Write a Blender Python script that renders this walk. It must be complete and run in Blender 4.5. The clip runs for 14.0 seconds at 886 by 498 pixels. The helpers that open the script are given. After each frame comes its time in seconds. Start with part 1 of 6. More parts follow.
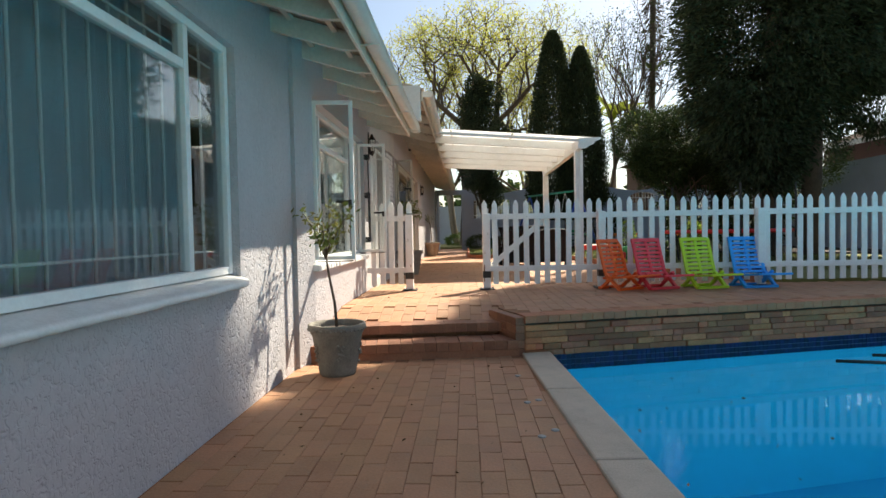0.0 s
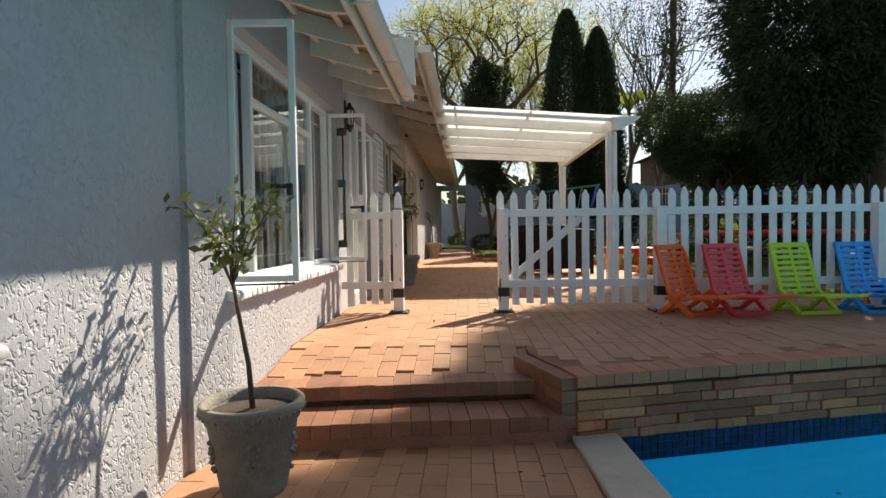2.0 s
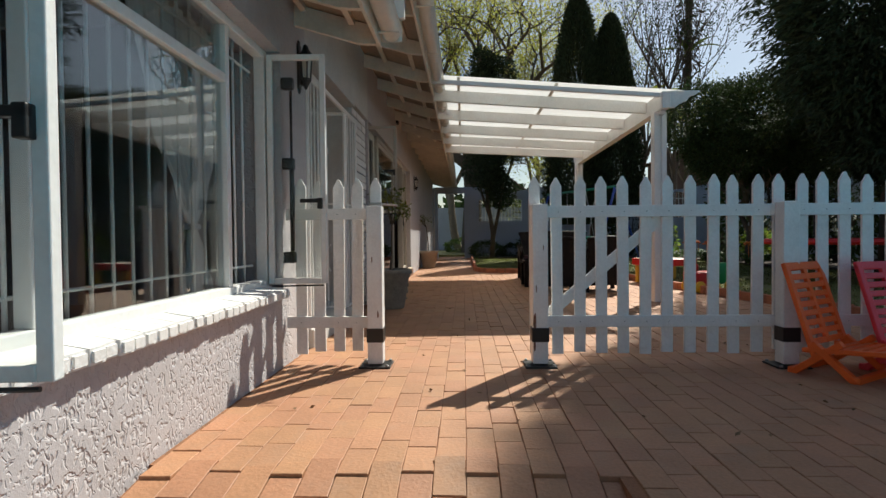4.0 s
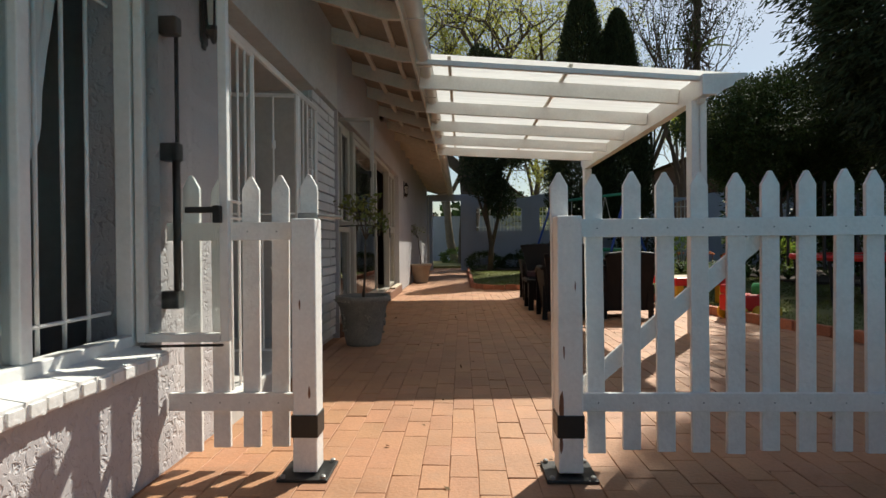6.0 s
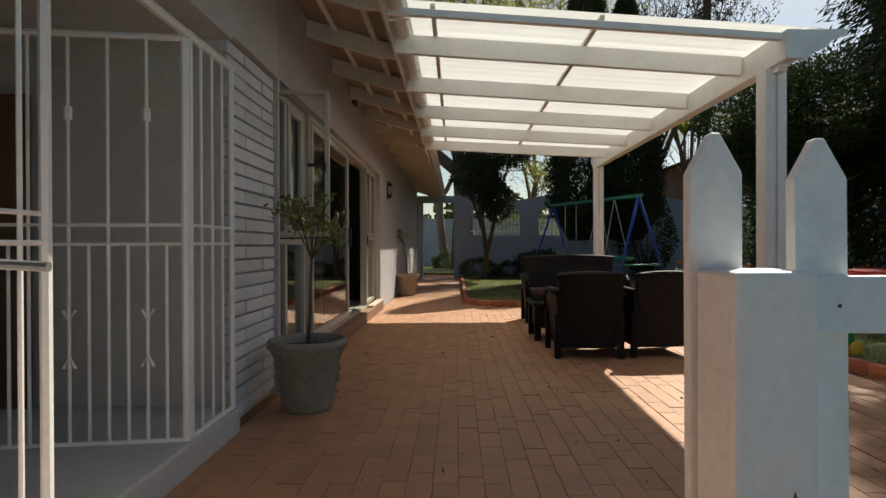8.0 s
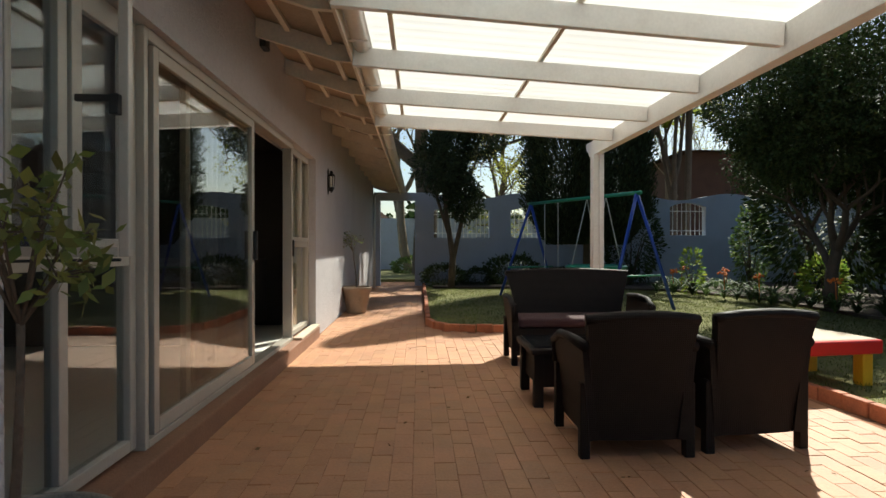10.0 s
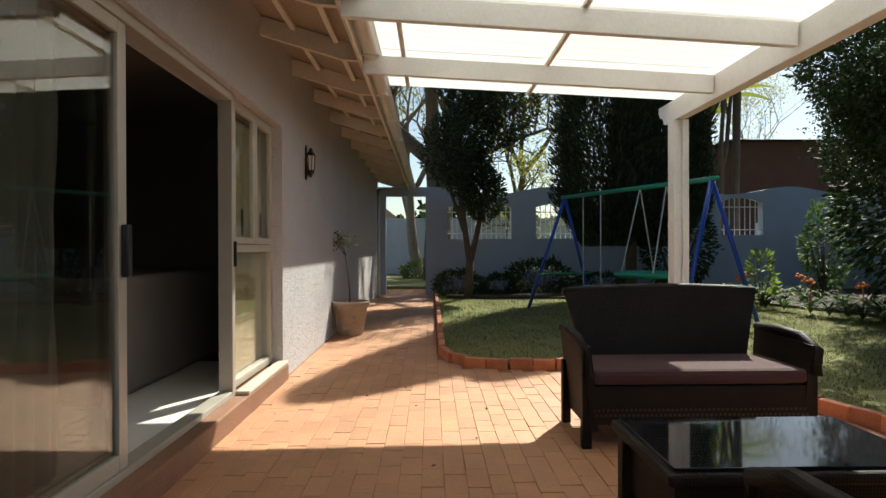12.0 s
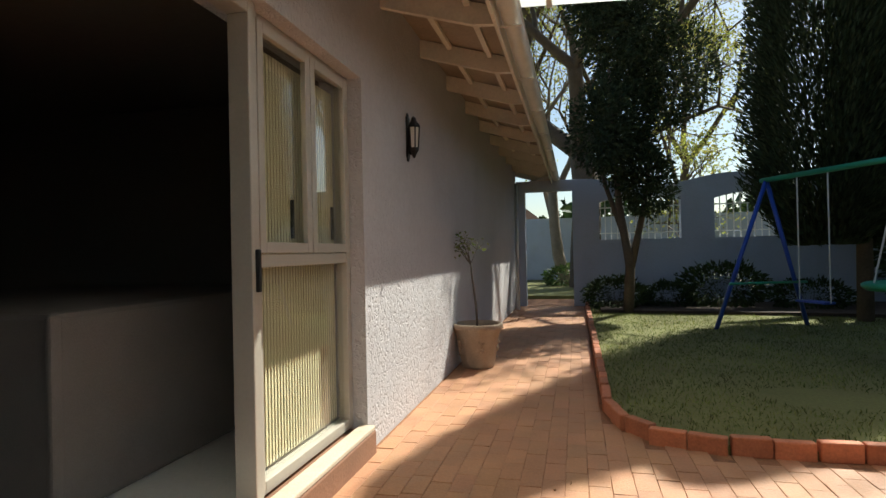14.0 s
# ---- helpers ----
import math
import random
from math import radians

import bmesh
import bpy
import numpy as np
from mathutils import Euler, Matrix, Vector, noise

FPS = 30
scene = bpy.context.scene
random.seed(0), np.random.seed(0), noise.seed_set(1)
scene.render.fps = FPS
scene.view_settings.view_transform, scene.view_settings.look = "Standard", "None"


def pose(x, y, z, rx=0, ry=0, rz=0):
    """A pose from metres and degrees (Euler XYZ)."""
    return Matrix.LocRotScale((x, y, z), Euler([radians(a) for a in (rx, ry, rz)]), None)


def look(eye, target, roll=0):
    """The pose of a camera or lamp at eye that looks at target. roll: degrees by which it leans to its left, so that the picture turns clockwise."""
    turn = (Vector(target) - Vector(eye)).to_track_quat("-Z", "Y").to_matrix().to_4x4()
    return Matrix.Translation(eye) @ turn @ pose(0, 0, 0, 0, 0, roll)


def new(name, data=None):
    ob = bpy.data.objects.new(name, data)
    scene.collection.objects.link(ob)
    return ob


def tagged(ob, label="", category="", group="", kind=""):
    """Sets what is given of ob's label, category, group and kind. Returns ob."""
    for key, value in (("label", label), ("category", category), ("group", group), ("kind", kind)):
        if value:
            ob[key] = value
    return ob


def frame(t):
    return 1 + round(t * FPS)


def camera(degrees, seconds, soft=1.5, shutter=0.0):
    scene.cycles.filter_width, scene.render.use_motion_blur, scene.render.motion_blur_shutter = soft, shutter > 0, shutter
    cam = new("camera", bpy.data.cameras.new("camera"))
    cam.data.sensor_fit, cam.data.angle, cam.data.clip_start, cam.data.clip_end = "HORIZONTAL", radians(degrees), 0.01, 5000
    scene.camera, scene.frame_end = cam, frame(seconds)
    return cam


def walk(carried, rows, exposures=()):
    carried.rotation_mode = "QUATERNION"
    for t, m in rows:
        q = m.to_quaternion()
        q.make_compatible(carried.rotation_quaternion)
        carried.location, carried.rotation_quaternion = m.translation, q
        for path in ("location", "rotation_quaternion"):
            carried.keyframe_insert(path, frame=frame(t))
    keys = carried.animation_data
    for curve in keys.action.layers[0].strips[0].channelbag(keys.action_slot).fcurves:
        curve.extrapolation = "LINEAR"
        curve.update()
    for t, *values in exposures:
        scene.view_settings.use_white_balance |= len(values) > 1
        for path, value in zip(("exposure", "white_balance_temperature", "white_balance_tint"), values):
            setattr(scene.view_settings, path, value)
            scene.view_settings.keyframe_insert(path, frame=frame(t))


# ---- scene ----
cam = camera(76.2, 14.0)
PATH = [
    (0, (0.128, -2.499, 1.137), (0.047, -0.501, 1.081), -1.1),
    (0.5, (0.132, -2.01, 1.156), (0.048, -0.013, 1.098), -1.1),
    (1, (0.109, -1.503, 1.164), (0.026, 0.495, 1.103), -0.9),
    (1.5, (0.083, -1.001, 1.175), (-0.011, 0.995, 1.114), -0.9),
    (2, (0.066, -0.461, 1.179), (-0.025, 1.536, 1.116), -0.9),
    (4.5, (-0.084, 1.969, 1.196), (-0.156, 3.967, 1.163), -0.5),
    (5, (-0.074, 2.315, 1.199), (-0.142, 4.314, 1.175), -0.5),
    (5.5, (-0.05, 2.684, 1.218), (-0.097, 4.683, 1.197), -0.7),
    (6, (-0.013, 2.937, 1.285), (-0.079, 4.936, 1.27), -0.5),
    (6.5, (-0.008, 3.253, 1.328), (-0.074, 5.252, 1.315), -0.5),
    (7, (0.018, 3.624, 1.387), (-0.029, 5.623, 1.376), -0.3),
    (7.5, (0.051, 4.041, 1.405), (-0.005, 6.041, 1.395), -0.4),
    (8, (0.039, 4.504, 1.426), (-0.007, 6.503, 1.415), -0.2),
    (10.5, (0.086, 7.307, 1.547), (0.183, 9.305, 1.535), -0.0),
    (11, (0.092, 7.832, 1.537), (0.18, 9.83, 1.527), -0.1),
    (11.5, (0.106, 8.387, 1.547), (0.179, 10.385, 1.54), -0.1),
    (12, (0.1, 8.94, 1.55), (0.142, 10.94, 1.545), -0.2),
    (12.5, (0.09, 9.458, 1.564), (0.098, 11.458, 1.56), -0.3),
    (13, (0.058, 9.956, 1.581), (-0.004, 11.955, 1.578), -0.5),
    (13.5, (0.035, 10.444, 1.574), (-0.242, 12.425, 1.576), -0.7),
    (14, (0.007, 10.845, 1.57), (-0.449, 12.792, 1.583), -1.2),
]
EXPOSURES = [(0, 1.22, 6950, 6), (1.0, 1.10, 6950, 6), (2.2, 0.84, 6850, 6), (4.4, 0.36, 6350, 4), (6.5, 0.37, 6600, 4), (8, 0.40, 6800, 4), (10.5, 0.82, 6450, 1), (12, 0.86, 6450, 1), (13, 0.74, 6400, 1), (14, 0.82, 6350, 1)]
walk(cam, [(t, look(eye, target, roll)) for t, eye, target, roll in PATH], EXPOSURES)

# ---- light ----
SUN = Vector((0.53, 0.815, 1.0)).normalized()
world = bpy.data.worlds.new("sky")
scene.world = world
world.use_nodes = True
wn, wl = world.node_tree.nodes, world.node_tree.links
sky = wn.new("ShaderNodeTexSky")
sky.sky_type, sky.sun_disc = "NISHITA", False
sky.sun_elevation = math.asin(SUN.z)
sky.sun_rotation = math.atan2(SUN.x, SUN.y)
sky.air_density, sky.dust_density = 1.0, 1.2
wn["Background"].inputs[1].default_value = 0.072
wl.new(sky.outputs[0], wn["Background"].inputs[0])
sun = new("sun", bpy.data.lights.new("sun", "SUN"))
sun.data.energy, sun.data.angle, sun.data.color = 5.0, radians(0.6), (1.0, 0.94, 0.85)
sun.matrix_world = look((0, 0, 30), Vector((0, 0, 30)) - SUN)

# ---- materials ----
def mat(name, col, rough=0.7, var=0.25, scale=4.0, fine=60.0, bump=0.15, metal=0.0, piece=0.0, hue=0.0, island=0.0, spec=0.5, dirt=None, dirt_amount=0.0, coords="Object"):
    """Base colour varied at two scales, fine relief, optional dirt patches, optional variation from piece to piece."""
    m = bpy.data.materials.new(name)
    m.use_nodes = True
    n, l = m.node_tree.nodes, m.node_tree.links
    b = n["Principled BSDF"]
    b.inputs["Roughness"].default_value, b.inputs["Metallic"].default_value = rough, metal
    b.inputs["Specular IOR Level"].default_value = spec
    tc = n.new("ShaderNodeTexCoord")
    geo = n.new("ShaderNodeNewGeometry")
    src = geo.outputs["Position"] if coords == "World" else tc.outputs["Object"]
    big, small = n.new("ShaderNodeTexNoise"), n.new("ShaderNodeTexNoise")
    for t, sc, det in ((big, scale, 4.0), (small, fine, 3.0)):
        t.inputs["Scale"].default_value, t.inputs["Detail"].default_value = sc, det
        l.new(src, t.inputs["Vector"])
    add = n.new("ShaderNodeMath")
    add.operation = "ADD"
    l.new(big.outputs["Fac"], add.inputs[0])
    l.new(small.outputs["Fac"], add.inputs[1])
    rng = n.new("ShaderNodeMapRange")
    rng.inputs["From Min"].default_value, rng.inputs["From Max"].default_value = 0.6, 1.4
    rng.inputs["To Min"].default_value, rng.inputs["To Max"].default_value = 1 - var, 1 + var
    l.new(add.outputs[0], rng.inputs["Value"])
    hsv = n.new("ShaderNodeHueSaturation")
    hsv.inputs["Color"].default_value = (*col, 1)
    val = rng.outputs["Result"]
    if piece or island:
        if piece:
            info = n.new("ShaderNodeObjectInfo")
            rnd = info.outputs["Random"]
        else:
            rnd = geo.outputs["Random Per Island"]
        r2 = n.new("ShaderNodeMapRange")
        r2.inputs["To Min"].default_value, r2.inputs["To Max"].default_value = 1 - (piece or island), 1 + (piece or island)
        l.new(rnd, r2.inputs["Value"])
        mul = n.new("ShaderNodeMath")
        mul.operation = "MULTIPLY"
        l.new(r2.outputs["Result"], mul.inputs[0])
        l.new(val, mul.inputs[1])
        val = mul.outputs[0]
        if hue:
            r3 = n.new("ShaderNodeMapRange")
            r3.inputs["To Min"].default_value, r3.inputs["To Max"].default_value = 0.5 - hue, 0.5 + hue
            wob = n.new("ShaderNodeMath")
            wob.operation = "FRACT"
            m7 = n.new("ShaderNodeMath")
            m7.operation = "MULTIPLY"
            m7.inputs[1].default_value = 7.31
            l.new(rnd, m7.inputs[0])
            l.new(m7.outputs[0], wob.inputs[0])
            l.new(wob.outputs[0], r3.inputs["Value"])
            l.new(r3.outputs["Result"], hsv.inputs["Hue"])
    l.new(val, hsv.inputs["Value"])
    colour = hsv.outputs["Color"]
    if dirt:
        dn = n.new("ShaderNodeTexNoise")
        dn.inputs["Scale"].default_value, dn.inputs["Detail"].default_value, dn.inputs["Roughness"].default_value = scale * 1.7, 7.0, 0.7
        l.new(src, dn.inputs["Vector"])
        dr = n.new("ShaderNodeMapRange")
        dr.inputs["From Min"].default_value, dr.inputs["From Max"].default_value = 0.5, 0.75
        dr.inputs["To Max"].default_value = dirt_amount
        l.new(dn.outputs["Fac"], dr.inputs["Value"])
        mix = n.new("ShaderNodeMix")
        mix.data_type = "RGBA"
        l.new(dr.outputs["Result"], mix.inputs["Factor"])
        l.new(colour, mix.inputs["A"])
        mix.inputs["B"].default_value = (*dirt, 1)
        colour = mix.outputs["Result"]
    l.new(colour, b.inputs["Base Color"])
    if bump:
        bp = n.new("ShaderNodeBump")
        bp.inputs["Strength"].default_value, bp.inputs["Distance"].default_value = bump, 0.01
        l.new(add.outputs[0], bp.inputs["Height"])
        l.new(bp.outputs["Normal"], b.inputs["Normal"])
    return m


def roughcast(name, col, strength, dist):
    """Painted, trowelled plaster with coarse blobs."""
    m = mat(name, col, 0.75, 0.08, 1.3, 30, 0, coords="World", dirt=(0.3, 0.29, 0.27), dirt_amount=0.25)
    n, l = m.node_tree.nodes, m.node_tree.links
    geo = n.new("ShaderNodeNewGeometry")
    st = n.new("ShaderNodeMapping")
    st.inputs["Scale"].default_value = (1, 1, 0.85)
    l.new(geo.outputs["Position"], st.inputs["Vector"])
    a, c = n.new("ShaderNodeTexNoise"), n.new("ShaderNodeTexNoise")
    a.inputs["Scale"].default_value, a.inputs["Detail"].default_value, a.inputs["Distortion"].default_value = 34, 2.0, 0.9
    c.inputs["Scale"].default_value, c.inputs["Detail"].default_value = 110, 3
    l.new(st.outputs["Vector"], a.inputs["Vector"])
    l.new(st.outputs["Vector"], c.inputs["Vector"])
    r = n.new("ShaderNodeMapRange")
    r.inputs["From Min"].default_value, r.inputs["From Max"].default_value = 0.32, 0.50
    l.new(a.outputs["Fac"], r.inputs["Value"])
    mad = n.new("ShaderNodeMath")
    mad.operation = "MULTIPLY_ADD"
    mad.inputs[1].default_value = 0.18
    l.new(c.outputs["Fac"], mad.inputs[0])
    l.new(r.outputs["Result"], mad.inputs[2])
    bp = n.new("ShaderNodeBump")
    bp.inputs["Strength"].default_value, bp.inputs["Distance"].default_value = strength, dist
    l.new(mad.outputs[0], bp.inputs["Height"])
    l.new(bp.outputs["Normal"], n["Principled BSDF"].inputs["Normal"])
    return m


def glass_mat(name, tint=(0.9, 0.95, 0.95), rough=0.0, base=0.055, power=3.6):
    m = bpy.data.materials.new(name)
    m.use_nodes = True
    n, l = m.node_tree.nodes, m.node_tree.links
    n.remove(n["Principled BSDF"])
    tr, gl, lw, mx = n.new("ShaderNodeBsdfTransparent"), n.new("ShaderNodeBsdfGlossy"), n.new("ShaderNodeLayerWeight"), n.new("ShaderNodeMixShader")
    lw.inputs["Blend"].default_value = 0.5
    pw, ma = n.new("ShaderNodeMath"), n.new("ShaderNodeMath")
    pw.operation, ma.operation = "POWER", "MULTIPLY_ADD"
    pw.inputs[1].default_value = power
    ma.inputs[1].default_value, ma.inputs[2].default_value = 1 - base, base
    tr.inputs["Color"].default_value = (*tint, 1)
    gl.inputs["Roughness"].default_value = rough
    l.new(lw.outputs["Facing"], pw.inputs[0])
    l.new(pw.outputs[0], ma.inputs[0])
    l.new(ma.outputs[0], mx.inputs[0])
    l.new(tr.outputs[0], mx.inputs[1])
    l.new(gl.outputs[0], mx.inputs[2])
    l.new(mx.outputs[0], n["Material Output"].inputs["Surface"])
    return m


def leafy(name, col, trans=0.35, var=0.45, hue=0.03, rough=0.55):
    """Leaves: each one its own shade, some light coming through."""
    m = bpy.data.materials.new(name)
    m.use_nodes = True
    n, l = m.node_tree.nodes, m.node_tree.links
    b = n["Principled BSDF"]
    geo = n.new("ShaderNodeNewGeometry")
    hsv = n.new("ShaderNodeHueSaturation")
    hsv.inputs["Color"].default_value = (*col, 1)
    r, r2 = n.new("ShaderNodeMapRange"), n.new("ShaderNodeMapRange")
    r.inputs["To Min"].default_value, r.inputs["To Max"].default_value = 1 - var, 1 + var
    r2.inputs["To Min"].default_value, r2.inputs["To Max"].default_value = 0.5 - hue, 0.5 + hue
    wn_ = n.new("ShaderNodeTexWhiteNoise")
    wn_.noise_dimensions = "1D"
    l.new(geo.outputs["Random Per Island"], r.inputs["Value"])
    l.new(geo.outputs["Random Per Island"], wn_.inputs["W"])
    l.new(wn_.outputs["Value"], r2.inputs["Value"])
    l.new(r.outputs["Result"], hsv.inputs["Value"])
    l.new(r2.outputs["Result"], hsv.inputs["Hue"])
    l.new(hsv.outputs["Color"], b.inputs["Base Color"])
    b.inputs["Roughness"].default_value = rough
    b.inputs["Specular IOR Level"].default_value = 0.22
    tl, mx = n.new("ShaderNodeBsdfTranslucent"), n.new("ShaderNodeMixShader")
    l.new(hsv.outputs["Color"], tl.inputs["Color"])
    mx.inputs[0].default_value = trans
    l.new(b.outputs[0], mx.inputs[1])
    l.new(tl.outputs[0], mx.inputs[2])
    l.new(mx.outputs[0], n["Material Output"].inputs["Surface"])
    return m


M_WALL = roughcast("wall_roughcast", (0.485, 0.458, 0.465), 0.5, 0.016)
M_WALL2 = roughcast("garden_wall_plaster", (0.45, 0.495, 0.59), 0.3, 0.008)
M_SMOOTH = mat("smooth_plaster", (0.54, 0.52, 0.49), 0.75, 0.1, 1.5, 25, 0.1, coords="World", dirt=(0.33, 0.31, 0.28), dirt_amount=0.3)
M_WBRICK = mat("painted_brick", (0.66, 0.65, 0.64), 0.55, 0.1, 6, 60, 0.35, piece=0.06, coords="World")
M_WHITE = mat("white_paint", (0.80, 0.79, 0.76), 0.45, 0.07, 3, 45, 0.12, coords="World", dirt=(0.45, 0.42, 0.37), dirt_amount=0.18)
M_FENCE = mat("weathered_white_paint", (0.84, 0.82, 0.79), 0.6, 0.08, 5, 60, 0.25, coords="World", dirt=(0.46, 0.42, 0.37), dirt_amount=0.2)
M_SILL = mat("sill_paint", (0.78, 0.77, 0.75), 0.6, 0.08, 4, 50, 0.3, coords="World", dirt=(0.4, 0.38, 0.34), dirt_amount=0.3)
M_FRAME = mat("aluminium_frame", (0.46, 0.42, 0.36), 0.4, 0.06, 3, 60, 0.05, metal=0.25, coords="World")
M_RAFTER = mat("cream_rafter_paint", (0.66, 0.60, 0.50), 0.6, 0.12, 3, 40, 0.2, coords="World", dirt=(0.35, 0.3, 0.24), dirt_amount=0.3)
M_ROOFUND = mat("roof_underside", (0.34, 0.27, 0.20), 0.8, 0.2, 3, 40, 0.2, coords="World")
M_GUTTER = mat("gutter_enamel", (0.68, 0.64, 0.57), 0.35, 0.08, 2, 30, 0.05, coords="World", dirt=(0.4, 0.36, 0.3), dirt_amount=0.3)
M_ROOF = mat("roof_sheet", (0.42, 0.40, 0.38), 0.5, 0.15, 1, 20, 0.1, coords="World")
M_PAVER = mat("clay_paver", (0.425, 0.210, 0.108), 0.62, 0.18, 4, 70, 0.22, piece=0.08, hue=0.004, coords="World", dirt=(0.34, 0.23, 0.16), dirt_amount=0.35)
M_PAVERJ = mat("clay_pavers_joined", (0.425, 0.210, 0.108), 0.62, 0.18, 4, 70, 0.22, island=0.08, hue=0.004, coords="World", dirt=(0.34, 0.23, 0.16), dirt_amount=0.35)
M_JOINT = mat("sand_joint", (0.30, 0.14, 0.07), 0.95, 0.3, 6, 120, 0.3, coords="World", dirt=(0.07, 0.045, 0.03), dirt_amount=0.9)
M_REDSTEP = mat("red_step_brick", (0.28, 0.118, 0.062), 0.65, 0.25, 6, 60, 0.3, piece=0.22, coords="World")
M_KERB = mat("kerb_brick", (0.45, 0.155, 0.075), 0.75, 0.25, 6, 60, 0.4, piece=0.25, coords="World")
M_PLINTH = mat("plinth_red_paint", (0.24, 0.12, 0.07), 0.7, 0.2, 4, 60, 0.2, coords="World")
M_RIM = mat("terrace_rim_brick", (0.42, 0.175, 0.088), 0.8, 0.18, 4, 70, 0.35, piece=0.10, hue=0.004, coords="World", dirt=(0.28, 0.14, 0.08), dirt_amount=0.35)
M_STONE = mat("slate_cladding", (0.40, 0.145, 0.070), 0.8, 0.3, 7, 70, 0.6, piece=0.42, hue=0.012, coords="World", dirt=(0.34, 0.11, 0.035), dirt_amount=0.55)
M_COPING = mat("concrete_coping", (0.55, 0.45, 0.345), 0.85, 0.14, 4, 90, 0.3, coords="World", dirt=(0.3, 0.26, 0.2), dirt_amount=0.4)
M_TILE = mat("pool_tile", (0.010, 0.014, 0.075), 0.35, 0.3, 20, 60, 0.0, piece=0.4, spec=0.2, coords="World")
M_POOL = mat("pool_shell", (0.008, 0.56, 0.78), 0.6, 0.08, 1.2, 20, 0.05, coords="World")
M_GRASS_SOIL = mat("lawn_soil", (0.15, 0.15, 0.045), 0.95, 0.3, 1.2, 40, 0.5, coords="World", dirt=(0.15, 0.11, 0.05), dirt_amount=0.5)
M_BLADE = leafy("grass_blade", (0.145, 0.165, 0.042), 0.5, 0.5, 0.03)
_n, _l = M_BLADE.node_tree.nodes, M_BLADE.node_tree.links
_h = _n["Hue/Saturation/Value"]
_was = _h.inputs["Value"].links[0].from_socket
_g, _t, _r, _m = _n.new("ShaderNodeNewGeometry"), _n.new("ShaderNodeTexNoise"), _n.new("ShaderNodeMapRange"), _n.new("ShaderNodeMath")
_t.inputs["Scale"].default_value, _t.inputs["Detail"].default_value = 1.6, 5
_r.inputs["From Min"].default_value, _r.inputs["From Max"].default_value = 0.35, 0.65
_r.inputs["To Min"].default_value, _r.inputs["To Max"].default_value = 0.55, 1.35
_m.operation = "MULTIPLY"
_l.new(_g.outputs["Position"], _t.inputs["Vector"])
_l.new(_t.outputs["Fac"], _r.inputs["Value"])
_l.new(_r.outputs["Result"], _m.inputs[0])
_l.new(_was, _m.inputs[1])
_l.new(_m.outputs[0], _h.inputs["Value"])
M_SOIL = mat("bed_soil", (0.06, 0.04, 0.028), 0.95, 0.3, 4, 60, 0.6, coords="World")
M_BARK = mat("bark", (0.095, 0.07, 0.05), 0.9, 0.35, 5, 40, 0.8, coords="World")
M_BARKPALE = mat("pale_bark", (0.23, 0.18, 0.13), 0.9, 0.3, 4, 40, 0.6, coords="World")
M_CONIFER = leafy("conifer_needles", (0.040, 0.054, 0.026), 0.15, 0.5, 0.025, 0.9)
M_DARKLEAF = leafy("dark_leaves", (0.040, 0.062, 0.020), 0.18, 0.5, 0.03, 0.65)
M_SPRING = leafy("spring_leaves", (0.36, 0.36, 0.08), 0.65, 0.35, 0.03)
M_LIME = leafy("lime_leaves", (0.22, 0.30, 0.05), 0.5, 0.35, 0.03)
M_PALM = leafy("palm_leaves", (0.10, 0.15, 0.045), 0.4, 0.4, 0.03)
M_OLIVE = leafy("standard_leaves", (0.17, 0.185, 0.05), 0.3, 0.45, 0.04)
M_POT = mat("weathered_concrete_pot", (0.24, 0.215, 0.175), 0.9, 0.25, 9, 80, 0.6, dirt=(0.13, 0.115, 0.09), dirt_amount=0.6)
M_WICKER = mat("brown_wicker", (0.010, 0.0065, 0.005), 0.6, 0.4, 12, 160, 0.0, spec=0.2, coords="World")
_n, _l = M_WICKER.node_tree.nodes, M_WICKER.node_tree.links
_g = _n.new("ShaderNodeNewGeometry")
_w = []
for _d in ("X", "Z"):
    _k = _n.new("ShaderNodeTexWave")
    _k.bands_direction = _d
    _k.inputs["Scale"].default_value, _k.inputs["Distortion"].default_value = 26.0, 1.6
    _l.new(_g.outputs["Position"], _k.inputs["Vector"])
    _w.append(_k)
_m = _n.new("ShaderNodeMath")
_m.operation = "MULTIPLY"
_l.new(_w[0].outputs["Fac"], _m.inputs[0])
_l.new(_w[1].outputs["Fac"], _m.inputs[1])
_b = _n.new("ShaderNodeBump")
_b.inputs["Strength"].default_value, _b.inputs["Distance"].default_value = 0.45, 0.004
_l.new(_m.outputs[0], _b.inputs["Height"])
_l.new(_b.outputs["Normal"], _n["Principled BSDF"].inputs["Normal"])
M_CUSHION = mat("plum_cushion", (0.055, 0.023, 0.025), 0.9, 0.15, 6, 200, 0.3, coords="World")
M_TABLEGLASS = mat("dark_table_glass", (0.012, 0.012, 0.014), 0.05, 0.1, 3, 30, 0.0, coords="World")
M_GLASS = glass_mat("window_glass", (0.82, 0.86, 0.86))
M_GLASS_DOOR = glass_mat("tinted_door_glass", (0.84, 0.83, 0.79))
M_GLASS_CLEAR = glass_mat("open_sash_glass", (0.93, 0.95, 0.95), 0.0, 0.045, 4.5)
M_BLACK = mat("black_iron", (0.015, 0.014, 0.013), 0.45, 0.2, 9, 60, 0.1, coords="World")
M_STEEL = mat("galvanised_steel", (0.34, 0.34, 0.33), 0.5, 0.15, 9, 60, 0.1, metal=0.8, coords="World")
M_CURTAIN = mat("curtain", (0.46, 0.50, 0.53), 0.9, 0.08, 4, 120, 0.2, coords="World")
